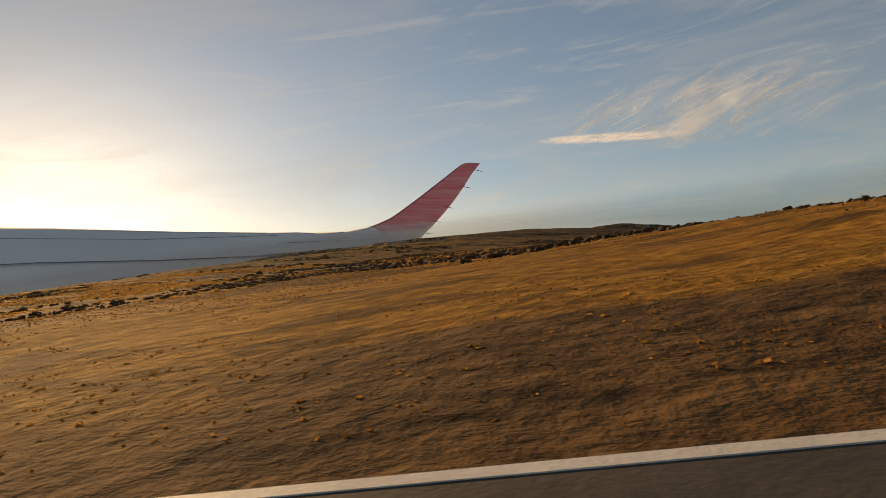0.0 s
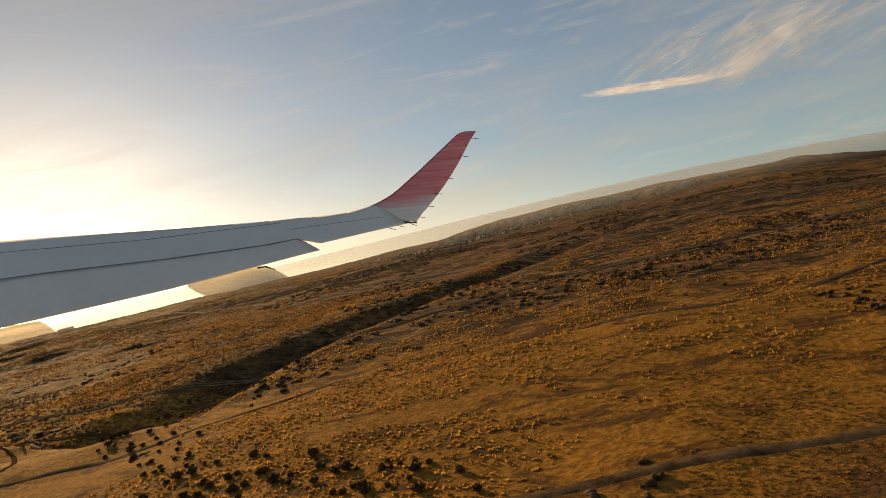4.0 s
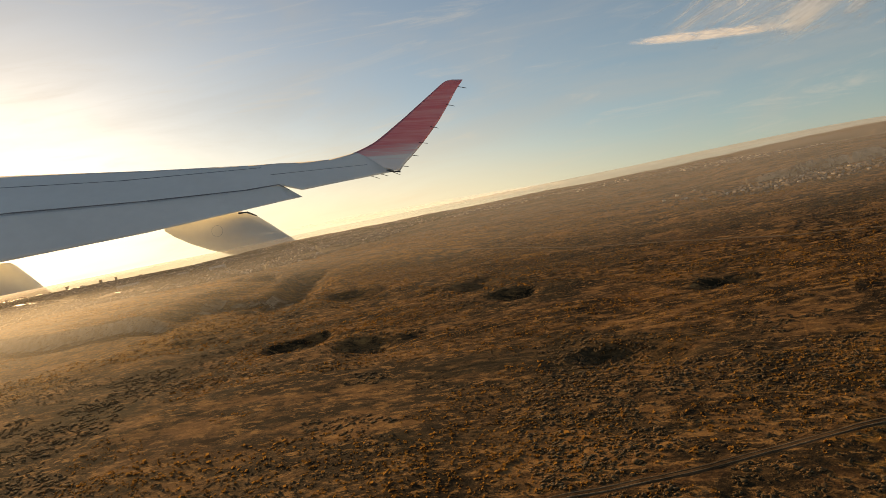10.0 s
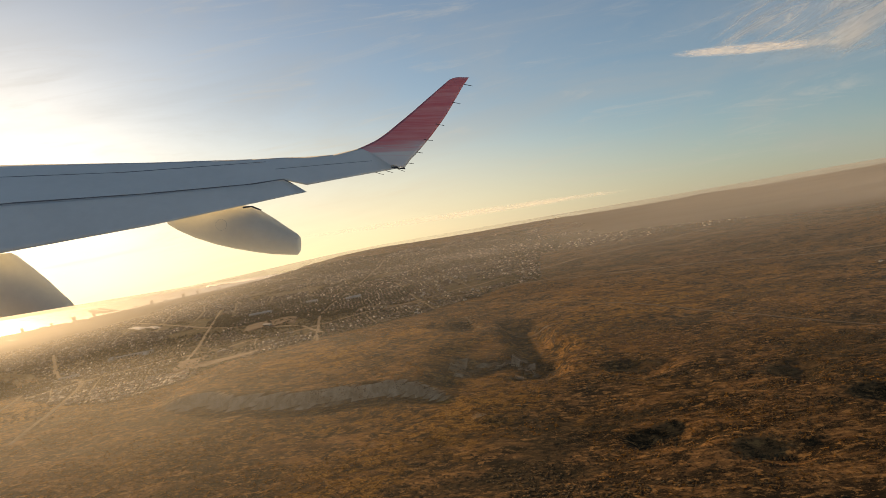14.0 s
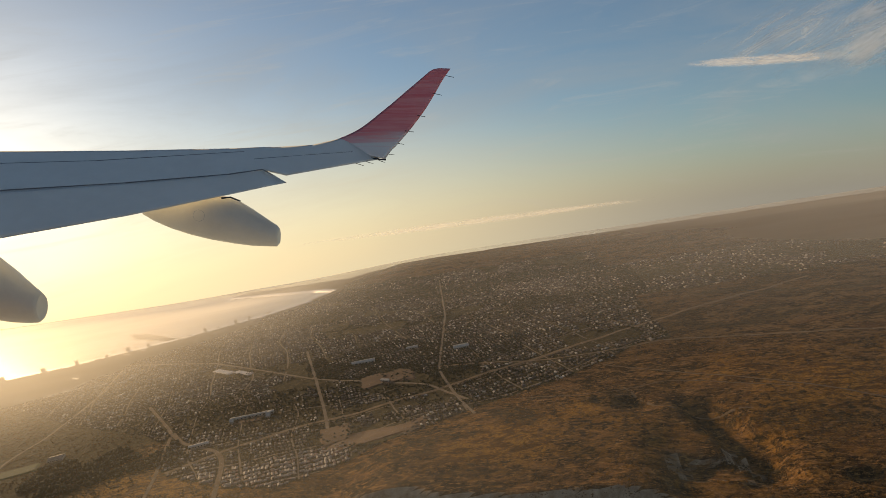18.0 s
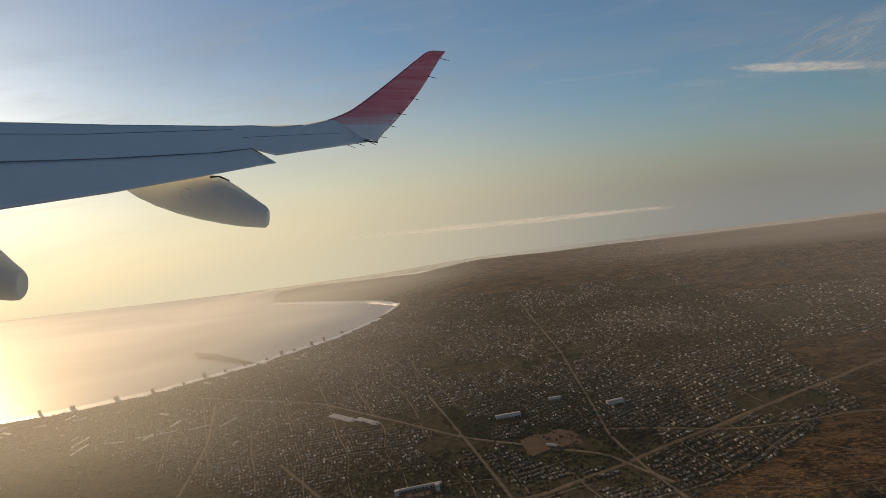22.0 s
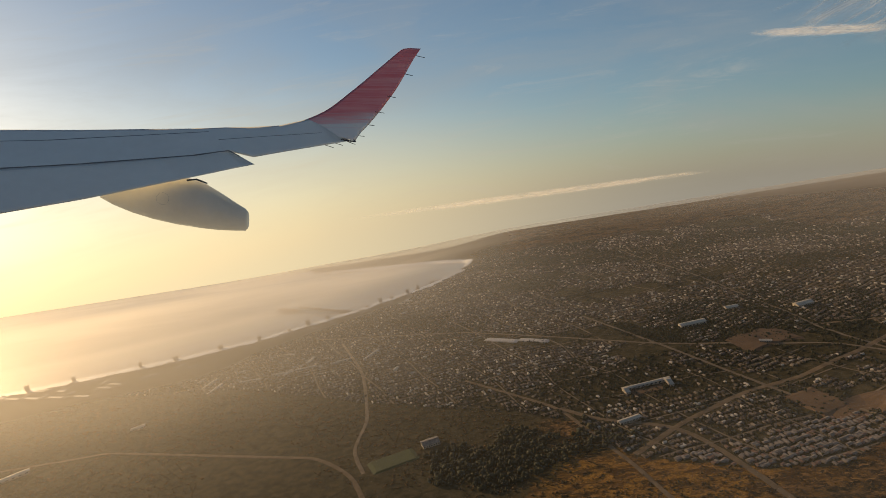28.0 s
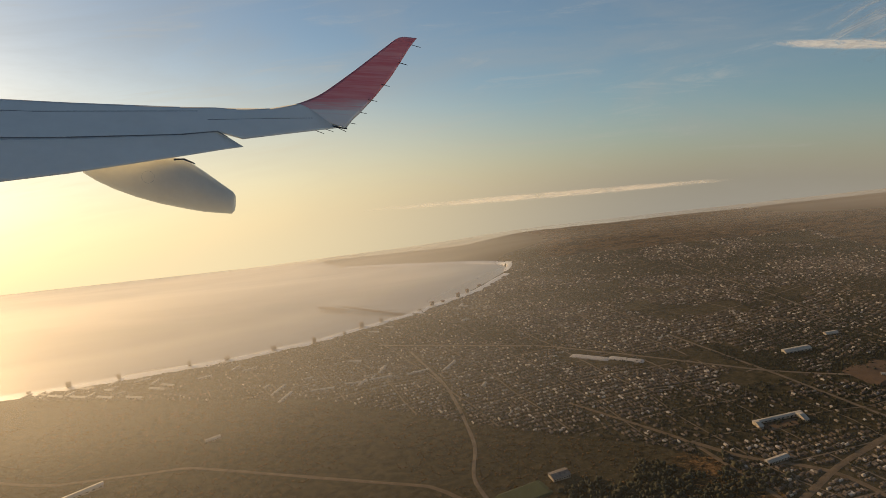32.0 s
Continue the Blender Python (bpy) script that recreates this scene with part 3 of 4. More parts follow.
# ------------------------------------------------------------------ runway, roads and tracks
def strip(name, x0, x1, y0, y1, lift, mat, label, category):
    """A paved strip along the runway's own heading, slightly curved with the land."""
    q = np.linspace(x0, x1, 60)
    verts = [(x, y + 0.1 * x, float(height(x, y + 0.1 * x)) + lift + (0 if k else -0.0)) for k, y in enumerate((y0, y1)) for x in q]
    low_v = [(x, y, z - 0.3) for x, y, z in verts]
    m = len(q)
    f = [(k, k + 1, m + k + 1, m + k) for k in range(m - 1)]
    s = [(k + 2 * m, k + 1 + 2 * m, k + 1, k) for k in range(m - 1)] + [(m + k, m + k + 1, 3 * m + k + 1, 3 * m + k) for k in range(m - 1)]
    return tagged(new(name, raw(name, verts + low_v, f + s, mat)), label, category, kind="structure")


strip("road", -9, 160, -14, 2.58, 0.03, asphalt_mat, "dark brown asphalt of the runway edge", "runway")
strip("trim", -9, 160, 2.46, 2.56, 0.036, line_mat, "worn white painted runway edge line", "marking")

ribbon("road", [(-517, 191), (-498, 207), (-472, 223), (-447, 230), (-411, 252), (-371, 276), (-320, 306), (-229, 355)], 2.2, track_mat, "wide pale dirt road through the town")
ribbon("road", [(-535, 228), (-524, 216), (-501, 205), (-495, 194), (-488, 174), (-479, 144)], 1.9, track_mat, "winding pale dirt road beside a dry stream")
ribbon("road", [(-570, 266), (-535, 228), (-530, 214), (-519, 187), (-509, 155)], 1.5, track_mat, "straight dirt road at the town edge")
ribbon("road", [(-934, 288), (-857, 262), (-765, 238), (-712, 242), (-646, 222), (-621, 215), (-606, 200), (-596, 176)], 1.6, track_mat, "pale highway curving below the hills")
ribbon("road", [(-602, 200), (-609, 216), (-607, 238), (-613, 270), (-619, 295), (-639, 346)], 1.4, street_mat, "dirt avenue running toward the coast")
ribbon("road", [(-511, 333), (-487, 279), (-467, 233), (-459, 212)], 1.4, street_mat, "straight avenue between rows of houses")
ribbon("road", [(-658, 362), (-571, 334), (-487, 279), (-426, 255), (-405, 229)], 1.4, street_mat, "long street crossing the town")
ribbon("road", [(-463, 534), (-436, 383), (-423, 270), (-408, 229), (-400, 210)], 1.2, street_mat, "dirt street between house blocks")
ribbon("road", [(-425, 277), (-365, 267), (-318, 274), (-194, 244), (60, 215), (200, 180)], 1.4, track_mat, "pale highway across the scrub")
ribbon("road", [(-349, 253), (-275, 202), (-243, 173), (-188, 132), (-142, 110), (0, 62), (120, 40)], 0.8, track_mat, "narrow gravel road across the scrub")
ribbon("road", [(-344, 224), (-341, 216), (-337, 206), (-326, 200), (-306, 195)], 0.8, track_mat, "bare pale path by a sand pit")
ribbon("road", [(-384, 222), (-354, 219), (-327, 228), (-290, 208)], 0.6, track_mat, "thin pale path in the scrub")
ribbon("path", [(-265, 30), (-224, 29), (-193, 31), (-175, 29.7), (-159, 27), (-143, 34), (-131, 42), (-117, 44), (-101, 42), (-84, 53), (-77, 69)], 1.0, faint_mat, "worn wheel track through gold grass", 0.06, 0.8, 0.6, category="track")
for side in (-0.22, 0.22):
    ribbon("path", [(-185.6 + side, 26), (-185.4 + side, 34), (-185 + side, 41), (-184 + 0.4 * side, 45 - side), (-179, 46 - side), (-170, 44 - side), (-150, 46 - side)], 0.2, bank_mat, "dark wheel rut worn through the scrub", 0.07, 0.8, 0.9, category="track")
for side in (-0.3, 0.3):
    ribbon("path", [(-275, 36 + side), (-241, 39.9 + side), (-220, 43.5 + side), (-210, 47 + side), (-195, 51 + side), (-184, 51.8 + side), (-167, 54 + side), (-122, 69 + side), (-69, 84 + side)], 0.17, rut_mat, "pale wheel rut of a thin dirt track", 0.085, 0.8, 1.3, category="track")
ribbon("path", [(-275, 36), (-241, 39.9), (-220, 43.5), (-210, 47), (-195, 51), (-184, 51.8), (-167, 54), (-122, 69), (-69, 84)], 1.5, bank_mat, "trodden brown soil of a thin dirt track", 0.05, 0.8, 0.6, category="track")
ribbon("path", [(-198, 49), (-188, 47), (-176, 45), (-164, 39), (-158, 34), (-156, 27), (-155, 18)], 0.5, bank_mat, "faint track bending over the gold rise", 0.07, 0.8, 0.9, category="track")
ribbon("path", [(-113, 16.5), (-104, 18.2), (-91, 20.4), (-86, 27), (-82, 40), (-78, 49), (-70, 48), (-63, 47), (-40, 46)], 1.05, faint_mat, "dark curved wheel track on gold grass", 0.06, 0.7, 0.6, category="track")

shore = np.arange(-1200, -576, 6.0)
ribbon("beach", [(x, float(np.interp(x, *NEAR_COAST)) - 3.5) for x in shore], 14, sand_mat, "bright narrow sand beach along the bay", 0.5, 4.0, 0.5, "beach")
ribbon("beach", [(-581, 536), (-573, 560), (-578, 588), (-600, 614), (-650, 642), (-700, 672), (-738, 692)], 8, sand_mat, "pale sand at the far curve of the bay", 0.5, 4.0, 0.5, "beach")


def slab(name, x, y, a, b, turn, mat, label, category, lift=0.35, ragged=0.0):
    """A flat field or pond with a low rim."""
    c, s = math.cos(radians(turn)), math.sin(radians(turn))
    verts, faces = [], []
    m = 9
    for j in range(m):
        for k in range(m):
            u, v = (k / (m - 1) - 0.5) * a, (j / (m - 1) - 0.5) * b
            px, py = x + u * c - v * s, y + u * s + v * c
            px, py = px + ragged * a * float(fbm(px, py, 5, 131)), py + ragged * a * float(fbm(px, py, 5, 137))
            edge = j in (0, m - 1) or k in (0, m - 1)
            verts.append((px, py, float(height(px, py)) + (lift if not edge else -0.2)))
    for j in range(m - 1):
        for k in range(m - 1):
            faces.append((j * m + k, j * m + k + 1, (j + 1) * m + k + 1, (j + 1) * m + k))
    return tagged(new(name, raw(name, verts, faces, mat)), label, category, kind="structure")


slab("pond", -553, 312, 20.5, 4.9, -33, pond_mat, "long pale dried salt pond", "pond")
slab("pond", -538, 305, 18, 4.5, -33, pond_mat, "second pale salt pond beside it", "pond")
slab("field", -593, 206, 18, 9.8, 25, green_mat, "small green playing field", "field")
slab("field", -502.5, 234, 14, 5.5, 12, orange_mat, "bare brown yard of a school", "yard", lift=0.2)
slab("field", -448, 269, 27.9, 18, 20, orange_mat, "patch of bare orange soil", "field", ragged=0.3)
slab("field", -455, 209, 13.1, 19.7, 20, orange_mat, "bare orange plot among the houses", "field", ragged=0.3)
slab("field", -436, 203, 41, 14.8, 8, orange_mat, "bare red earth at the edge of town", "field", ragged=0.3)


# ------------------------------------------------------------------ town
def box(bm, x, y, z, a, b, c):
    m = Matrix.Translation((x, y, z)) @ Matrix.Diagonal((a, b, c, 1))
    return bmesh.ops.create_cube(bm, size=1, matrix=m)


def prism(bm, a, b, z0, rise, over=0.15):
    """A gable roof with eaves, solid."""
    a, b = a / 2 + over, b / 2 + over
    v = [bm.verts.new(p) for p in ((-a, -b, z0), (a, -b, z0), (a, b, z0), (-a, b, z0), (-a, 0, z0 + rise), (a, 0, z0 + rise))]
    for f in ((0, 3, 2, 1), (0, 1, 5, 4), (2, 3, 4, 5), (0, 4, 3), (1, 2, 5)):
        bm.faces.new([v[k] for k in f])


def house(a, b, hgt, rise, roof):
    root = new("house")
    bm = bmesh.new()
    box(bm, 0, 0, hgt / 2 - 0.3, a, b, hgt + 0.6)
    wall = part("wall", bm, wall_mat, root)
    bm = bmesh.new()
    prism(bm, a, b, hgt, rise)
    part("roof", bm, roof, root, "corrugated metal roof sheets")
    bm = bmesh.new()
    box(bm, -a * 0.1, -b / 2, 0.18, 0.15, 0.04, 0.36)
    part("door", bm, rust_mat, wall)
    for k in (-0.36, 0.28):
        bm = bmesh.new()
        box(bm, a * k, -b / 2, 0.3, 0.18, 0.03, 0.15)
        part("window", bm, glass_mat, wall)
    return tagged(root, "low plastered house with a metal roof", "house", "houses at the edge of town")


random.seed(4)
g = np.random.default_rng(4)
turn = radians(24)
ct, st = math.cos(turn), math.sin(turn)
i, j = [q.ravel() for q in np.meshgrid(np.arange(-310, 310), np.arange(-190, 190))]
pick = (i % 13 > 0) & (j % 14 > 0)
i, j = i[pick], j[pick]
LOT_U, LOT_V = 1.75, 1.6


def bent(u, v):
    """From the town's own grid to the plan: streets that bend a little."""
    u, v = u + 50 * fbm(u, v, 190, 111), v + 50 * fbm(u, v, 190, 117)
    return -480 + u * ct - v * st, 350 + u * st + v * ct


u = i * LOT_U + g.uniform(-0.4, 0.4, len(i))
v = j * LOT_V + np.where(j % 2, 0.45, -0.25) + g.uniform(-0.25, 0.25, len(i))
lots = np.stack([*bent(u, v), g.uniform(0, 1, len(i))], 1)
ok = in_town(lots[:, 0], lots[:, 1]) & (fbm(lots[:, 0], lots[:, 1], 60, 101) + 0.5 * fbm(lots[:, 0], lots[:, 1], 22, 103) > -0.19) & (lots[:, 2] > 0.12 + 0.75 * ease(-fbm(lots[:, 0], lots[:, 1], 48, 105), -0.02, 0.16))
for fx, fy, r in ((-553, 309, 9), (-542, 307, 9), (-535, 303, 8), (-560, 315, 8), (-593, 206, 16), (-448, 269, 17), (-455, 209, 11), (-436, 203, 13), (-502, 238, 10), (-561, 203, 24), (-466, 297, 9)):
    ok &= np.hypot(lots[:, 0] - fx, lots[:, 1] - fy) > r
ok &= clear_of_ways(lots[:, 0], lots[:, 1], 1.0)
lots = lots[ok]
near = (lots[:, 0] > -535) & (lots[:, 0] < -440) & (lots[:, 1] < 228)
models = [house(1.3, 0.85, 0.5, 0.2, roof_mat), house(1.05, 0.8, 0.46, 0.18, rust_mat), house(1.5, 0.9, 0.52, 0.22, roof_mat), house(1.0, 0.75, 0.46, 0.12, roof_mat)]
singles = lots[near][:300]
for k, (x, y, r) in enumerate(singles):
    m = pose(x, y, float(height(x, y)) - 0.02, 0, 0, 24 + (90 if r > 0.6 else 0) + random.uniform(-6, 6))
    if k < 4:
        models[k].matrix_basis = m
    else:
        copy_thing(models[int(r * 40) % 4], m)
rest = np.vstack([lots[near][300:], lots[~near]])
# the small streets between the blocks of lots
verts, faces = [], []
for along, across, count, reach in ((LOT_U, LOT_V, 26, 300), (LOT_V, LOT_U, 46, 480)):
    for k in range(-count // 2, count // 2 + 1):
        q = np.arange(-reach, reach, 3.0)
        line = (q, 0 * q + k * 14 * LOT_V) if along == LOT_U else (0 * q + k * 13 * LOT_U, q)
        cx, cy = bent(*line)
        tx, ty = np.gradient(cx), np.gradient(cy)
        ln = np.hypot(tx, ty)
        wd = 0.34 + 0.35 * fbm(cx, cy, 30, 121)
        ax, ay, bx, by = cx - ty / ln * wd, cy + tx / ln * wd, cx + ty / ln * wd, cy - tx / ln * wd
        az, bz = height(ax, ay) + 0.16, height(bx, by) + 0.16
        inside = in_town(cx, cy) & (fbm(cx, cy, 60, 101) > -0.2) & (np.hypot((cx + 561) / 1.4, cy - 203) > 22)
        for m in range(len(q) - 1):
            if inside[m] and inside[m + 1]:
                f = len(verts)
                verts += [(ax[m], ay[m], az[m]), (bx[m], by[m], bz[m]), (bx[m + 1], by[m + 1], bz[m + 1]), (ax[m + 1], ay[m + 1], az[m + 1])]
                faces.append((f, f + 1, f + 2, f + 3))
tagged(new("streets", raw("streets", verts, faces, street_mat)), "narrow pale dirt streets between the house blocks", "street", kind="stuff")


def roofs(pts, name, label, low_high=(0.3, 0.55)):
    """Houses too many to tell apart: real walls and gables, joined."""
    verts, faces = [], []
    z = height(pts[:, 0], pts[:, 1])
    for (x, y, r), h in zip(pts, z):
        a, b, t = random.uniform(0.36, 0.78), random.uniform(0.28, 0.46), turn + random.uniform(-0.12, 0.12) + (math.pi / 2 if r > 0.6 else 0)
        e, g = random.uniform(*low_high), random.uniform(0.06, 0.22)
        c, s = math.cos(t), math.sin(t)
        k = len(verts)
        for p, q, w_ in ((-a, -b, -0.6), (a, -b, -0.6), (a, b, -0.6), (-a, b, -0.6), (-a, -b, e), (a, -b, e), (a, b, e), (-a, b, e), (-a, 0, e + g), (a, 0, e + g)):
            verts.append((x + p * c - q * s, y + p * s + q * c, h + w_))
        faces += [tuple(k + q for q in f) for f in ((0, 1, 5, 4), (2, 3, 7, 6), (1, 2, 6, 9, 5), (3, 0, 4, 8, 7), (4, 5, 9, 8), (6, 7, 8, 9))]
    return tagged(new(name, raw(name, verts, faces, town_mat)), label, "houses", kind="stuff")


roofs(rest, "town_houses", "thousands of small pale and brown houses of a coastal town")

g = np.random.default_rng(6)
hamlet = np.stack([g.normal(-158, 16, 260), g.normal(214, 6, 260), g.uniform(0, 1, 260)], 1)
roofs(hamlet[clear_of_ways(hamlet[:, 0], hamlet[:, 1], 0.6)], "village_houses", "scattered pale houses below the scarp")

# a school round a yard, halls, barns, terraces
def hall(name, x, y, length, width, hgt, turn_deg, label, category, mat=hall_mat, roof=roof_mat, bays=7):
    root = new(name)
    length, width, hgt = length * 0.8, width * 0.8, hgt * 0.6
    root.matrix_basis = pose(x, y, float(height(x, y)), 0, 0, turn_deg)
    bm = bmesh.new()
    box(bm, 0, 0, hgt / 2 - 0.5, length, width, hgt + 1)
    wall = part("wall", bm, mat, root)
    bm = bmesh.new()
    prism(bm, length, width, hgt, width * 0.16)
    part("roof", bm, roof, root)
    for k in range(bays):
        bm = bmesh.new()
        box(bm, (k + 0.5) / bays * length - length / 2, -width / 2, hgt * 0.55, length / bays * 0.45, 0.08, hgt * 0.35)
        part("window", bm, glass_mat, wall)
    return tagged(root, label, category)


hall("school", -502, 238, 23, 1.9, 1.7, 12, "long white school building along a bare yard", "school", roof=hall_mat, bays=11)
hall("school_wing", -494.2, 237, 1.9, 6.6, 1.7, 12, "short white wing at one end of a school", "school", roof=hall_mat, bays=2)
hall("school_wing", -510.2, 234.4, 1.9, 5.2, 1.7, 12, "low white wing closing a school yard", "school", roof=hall_mat, bays=2)
hall("warehouse", -467, 297, 14.8, 4.1, 2.1, 10, "long white warehouse with a pale roof", "warehouse", roof=hall_mat)
hall("warehouse", -444, 313, 7.4, 3.3, 2, 10, "small white warehouse among trees", "warehouse", roof=hall_mat)
hall("warehouse", -416, 302, 9.8, 4.9, 2.1, 14, "broad white factory shed", "warehouse", roof=hall_mat)
hall("warehouse", -448, 265, 5.7, 2, 1.6, -20, "low pale shed on bare soil", "warehouse", roof=hall_mat)
hall("barn", -748, 230, 19.7, 3.3, 1.6, 38, "long pale barn roof shining in the sun", "barn", roof=hall_mat)
hall("barn", -712, 263, 7.4, 2.5, 1.6, 30, "pale barn below the hills", "barn", roof=hall_mat)
hall("depot", -581, 214, 7.4, 4.9, 2, 20, "flat grey depot beside a playing field", "depot", roof=roof_mat)
hall("market", -514, 212, 9.8, 2.5, 1.6, 20, "low shed with a pale roof by the road", "shed", roof=hall_mat)
for k, (x, y) in enumerate(((-804, 325), (-788, 321), (-771, 317), (-818, 329), (-764, 326))):
    hall("terrace", x, y, 12, 2, 1.5, -17, "row of joined white terrace houses", "terrace", roof=hall_mat, bays=5)
for x, y, t in ((-676, 304, 4), (-661, 308, 4), (-650, 311, 12), (-633, 314, 20), (-618, 318, 60), (-698, 308, 70), (-692, 299, 70)):
    hall("terrace", x, y, 13, 1.6, 1.3, t, "curved row of pale terrace houses", "terrace", roof=hall_mat, bays=5)


random.seed(31)
for _ in range(34):
    x = random.uniform(-840, -600)
    lo, hi = float(np.interp(x, *TOWN_EDGE)) + 6, float(np.interp(x, *NEAR_COAST)) - 12
    hall("terrace", x, random.uniform(lo, hi), random.uniform(4, 10), 1.8, 1.3, random.choice((-18, 24, 66)), "small row of white holiday houses near the beach", "terrace", roof=hall_mat, bays=3)


def block(x, y, a, b, floors):
    root = new("apartment_block")
    root.matrix_basis = pose(x, y, float(height(x, y)), 0, 0, 30)
    hgt = floors * 0.85
    bm = bmesh.new()
    box(bm, 0, 0, hgt / 2 - 0.5, a, b, hgt + 1)
    wall = part("wall", bm, wall_mat, root)
    bm = bmesh.new()
    box(bm, 0, 0, hgt + 0.15, a + 0.4, b + 0.4, 0.3)
    part("roof", bm, rust_mat, root)
    for k in range(floors):
        bm = bmesh.new()
        box(bm, 0, -b / 2, 0.5 + k * 0.85, a * 0.86, 0.1, 0.4)
        part("window", bm, glass_mat, wall, "band of dark windows")
    return tagged(root, "dark beachside apartment block of several floors", "building", "blocks along the beach")


random.seed(9)
for x in (-838, -818, -796, -760, -738, -716, -700, -684, -670, -658, -648, -640, -633, -627, -617, -608, -599):
    block(x + random.uniform(-4, 4), float(np.interp(x, *NEAR_COAST)) - random.uniform(5, 8), random.uniform(1.4, 2.8), random.uniform(1.2, 2.2), random.randint(1, 3))

# the pier
pier = new("pier")
p0, p1 = Vector((-645, 424, 0)), Vector((-712, 466, 0))
run = p1 - p0
for k in range(2):
    a, b = p0 + run * k * 0.72, p0 + run * (0.72 + 0.28 * k)
    c = (a + b) / 2
    bm = bmesh.new()
    box(bm, 0, 0, 0, (b - a).length, 2.0 + 1.6 * k, 0.6)
    o = part("deck", bm, rust_mat, pier)
    o.matrix_basis = pose(c.x, c.y, -(c.y ** 2) / (2 * RHO) + 1.2, 0, 0, math.degrees(math.atan2(run.y, run.x)))
for k in range(28):
    c = p0 + run * (k / 27)
    bm = bmesh.new()
    bmesh.ops.create_cone(bm, cap_ends=True, segments=6, radius1=0.4, radius2=0.35, depth=4)
    o = part("pile", bm, seal_mat, pier)
    o.matrix_basis = pose(c.x, c.y, -(c.y ** 2) / (2 * RHO) - 0.9)
tagged(pier, "long dark pier on piles in the bay", "pier")


# ------------------------------------------------------------------ plants
def clumps(name, pts, sizes, mat, label, category, sides=5, squat=0.8, tops=1, lean=0.3, sink=0.12, full=False):
    """Small ragged tufts or crowns, each of one or more jagged cones standing on the land, joined."""
    g = np.random.default_rng(len(pts))
    p, s = np.repeat(np.asarray(pts, float), tops, 0), np.repeat(np.asarray(sizes, float), tops)
    if tops > 1:
        p = p + g.normal(0, 0.4, p.shape) * s[:, None]
    m = len(p)
    base = height(p[:, 0], p[:, 1])
    r, top = s * g.uniform(0.45, 0.8, m), s * squat * g.uniform(0.7, 1.25, m)
    a = g.uniform(0, 6.28, (m, 1)) + np.arange(sides) * 6.2832 / sides + g.uniform(-0.4, 0.4, (m, sides))
    rr = r[:, None] * g.uniform(0.45, 1.2, (m, sides))
    rows = 2 if full else 1
    co = np.empty((m, rows * sides + 1, 3))
    for q in range(rows):
        wide = rr * (1.0 if not full else (0.8, 1.0)[q] * g.uniform(0.75, 1.2, (m, sides)))
        at = slice(q * sides, (q + 1) * sides)
        co[:, at, 0] = p[:, :1] + wide * np.cos(a + 0.4 * q)
        co[:, at, 1] = p[:, 1:] + wide * np.sin(a + 0.4 * q)
        co[:, at, 2] = base[:, None] + (-sink * s[:, None] if q == 0 else top[:, None] * g.uniform(0.35, 0.85, (m, sides)))
    co[:, -1, :2] = p + g.uniform(-lean, lean, (m, 2)) * s[:, None]
    co[:, -1, 2] = base + top
    size = rows * sides + 1
    k = (np.arange(m) * size)[:, None]
    one = np.arange(sides)[None, :]
    nxt = (one + 1) % sides
    last = k + (rows - 1) * sides
    tri = [np.stack([last + one, last + nxt, k + size - 1 + 0 * one], -1).reshape(-1, 3)]
    if full:
        tri.append(np.stack([k + one, k + nxt, last + nxt], -1).reshape(-1, 3))
        tri.append(np.stack([k + one, last + nxt, last + one], -1).reshape(-1, 3))
    tri = np.concatenate(tri)
    me = bpy.data.meshes.new(name)
    me.vertices.add(m * size)
    me.vertices.foreach_set("co", co.astype(np.float32).ravel())
    me.loops.add(tri.size)
    me.loops.foreach_set("vertex_index", tri.ravel().astype(np.int32))
    me.polygons.add(len(tri))
    me.polygons.foreach_set("loop_start", np.arange(0, tri.size, 3, dtype=np.int32))
    me.update(calc_edges=True)
    me.materials.append(mat)
    return tagged(new(name, me), label, category, kind="stuff")


def blades(name, pts, sizes, mat, label, category, squat=0.9, each=3):
    """Grass: a few thin upright leaves to a tuft, open to the light, joined."""
    g = np.random.default_rng(len(pts) + 1)
    p, s = np.repeat(np.asarray(pts, float), each, 0), np.repeat(np.asarray(sizes, float), each)
    m = len(p)
    p = p + g.normal(0, 0.35, p.shape) * s[:, None]
    base = height(p[:, 0], p[:, 1])
    a, r, top = g.uniform(0, 6.28, m), s * g.uniform(0.3, 0.75, m), s * squat * g.uniform(0.5, 1.2, m)
    co = np.empty((m, 4, 3))
    for q, (side, rise) in enumerate(((-1, -0.1), (1, -0.1), (0.75, 0.7), (-0.4, 1.0))):
        co[:, q, 0] = p[:, 0] + side * r * np.cos(a) + (0.25 * s * g.uniform(-1, 1, m) if rise > 0 else 0)
        co[:, q, 1] = p[:, 1] + side * r * np.sin(a) + (0.25 * s * g.uniform(-1, 1, m) if rise > 0 else 0)
        co[:, q, 2] = base + rise * (top if rise > 0 else s)
    me = bpy.data.meshes.new(name)
    me.vertices.add(m * 4)
    me.vertices.foreach_set("co", co.astype(np.float32).ravel())
    me.loops.add(m * 4)
    me.loops.foreach_set("vertex_index", np.arange(m * 4, dtype=np.int32))
    me.polygons.add(m)
    me.polygons.foreach_set("loop_start", np.arange(0, m * 4, 4, dtype=np.int32))
    me.update(calc_edges=True)
    me.materials.append(mat)
    return tagged(new(name, me), label, category, kind="stuff")


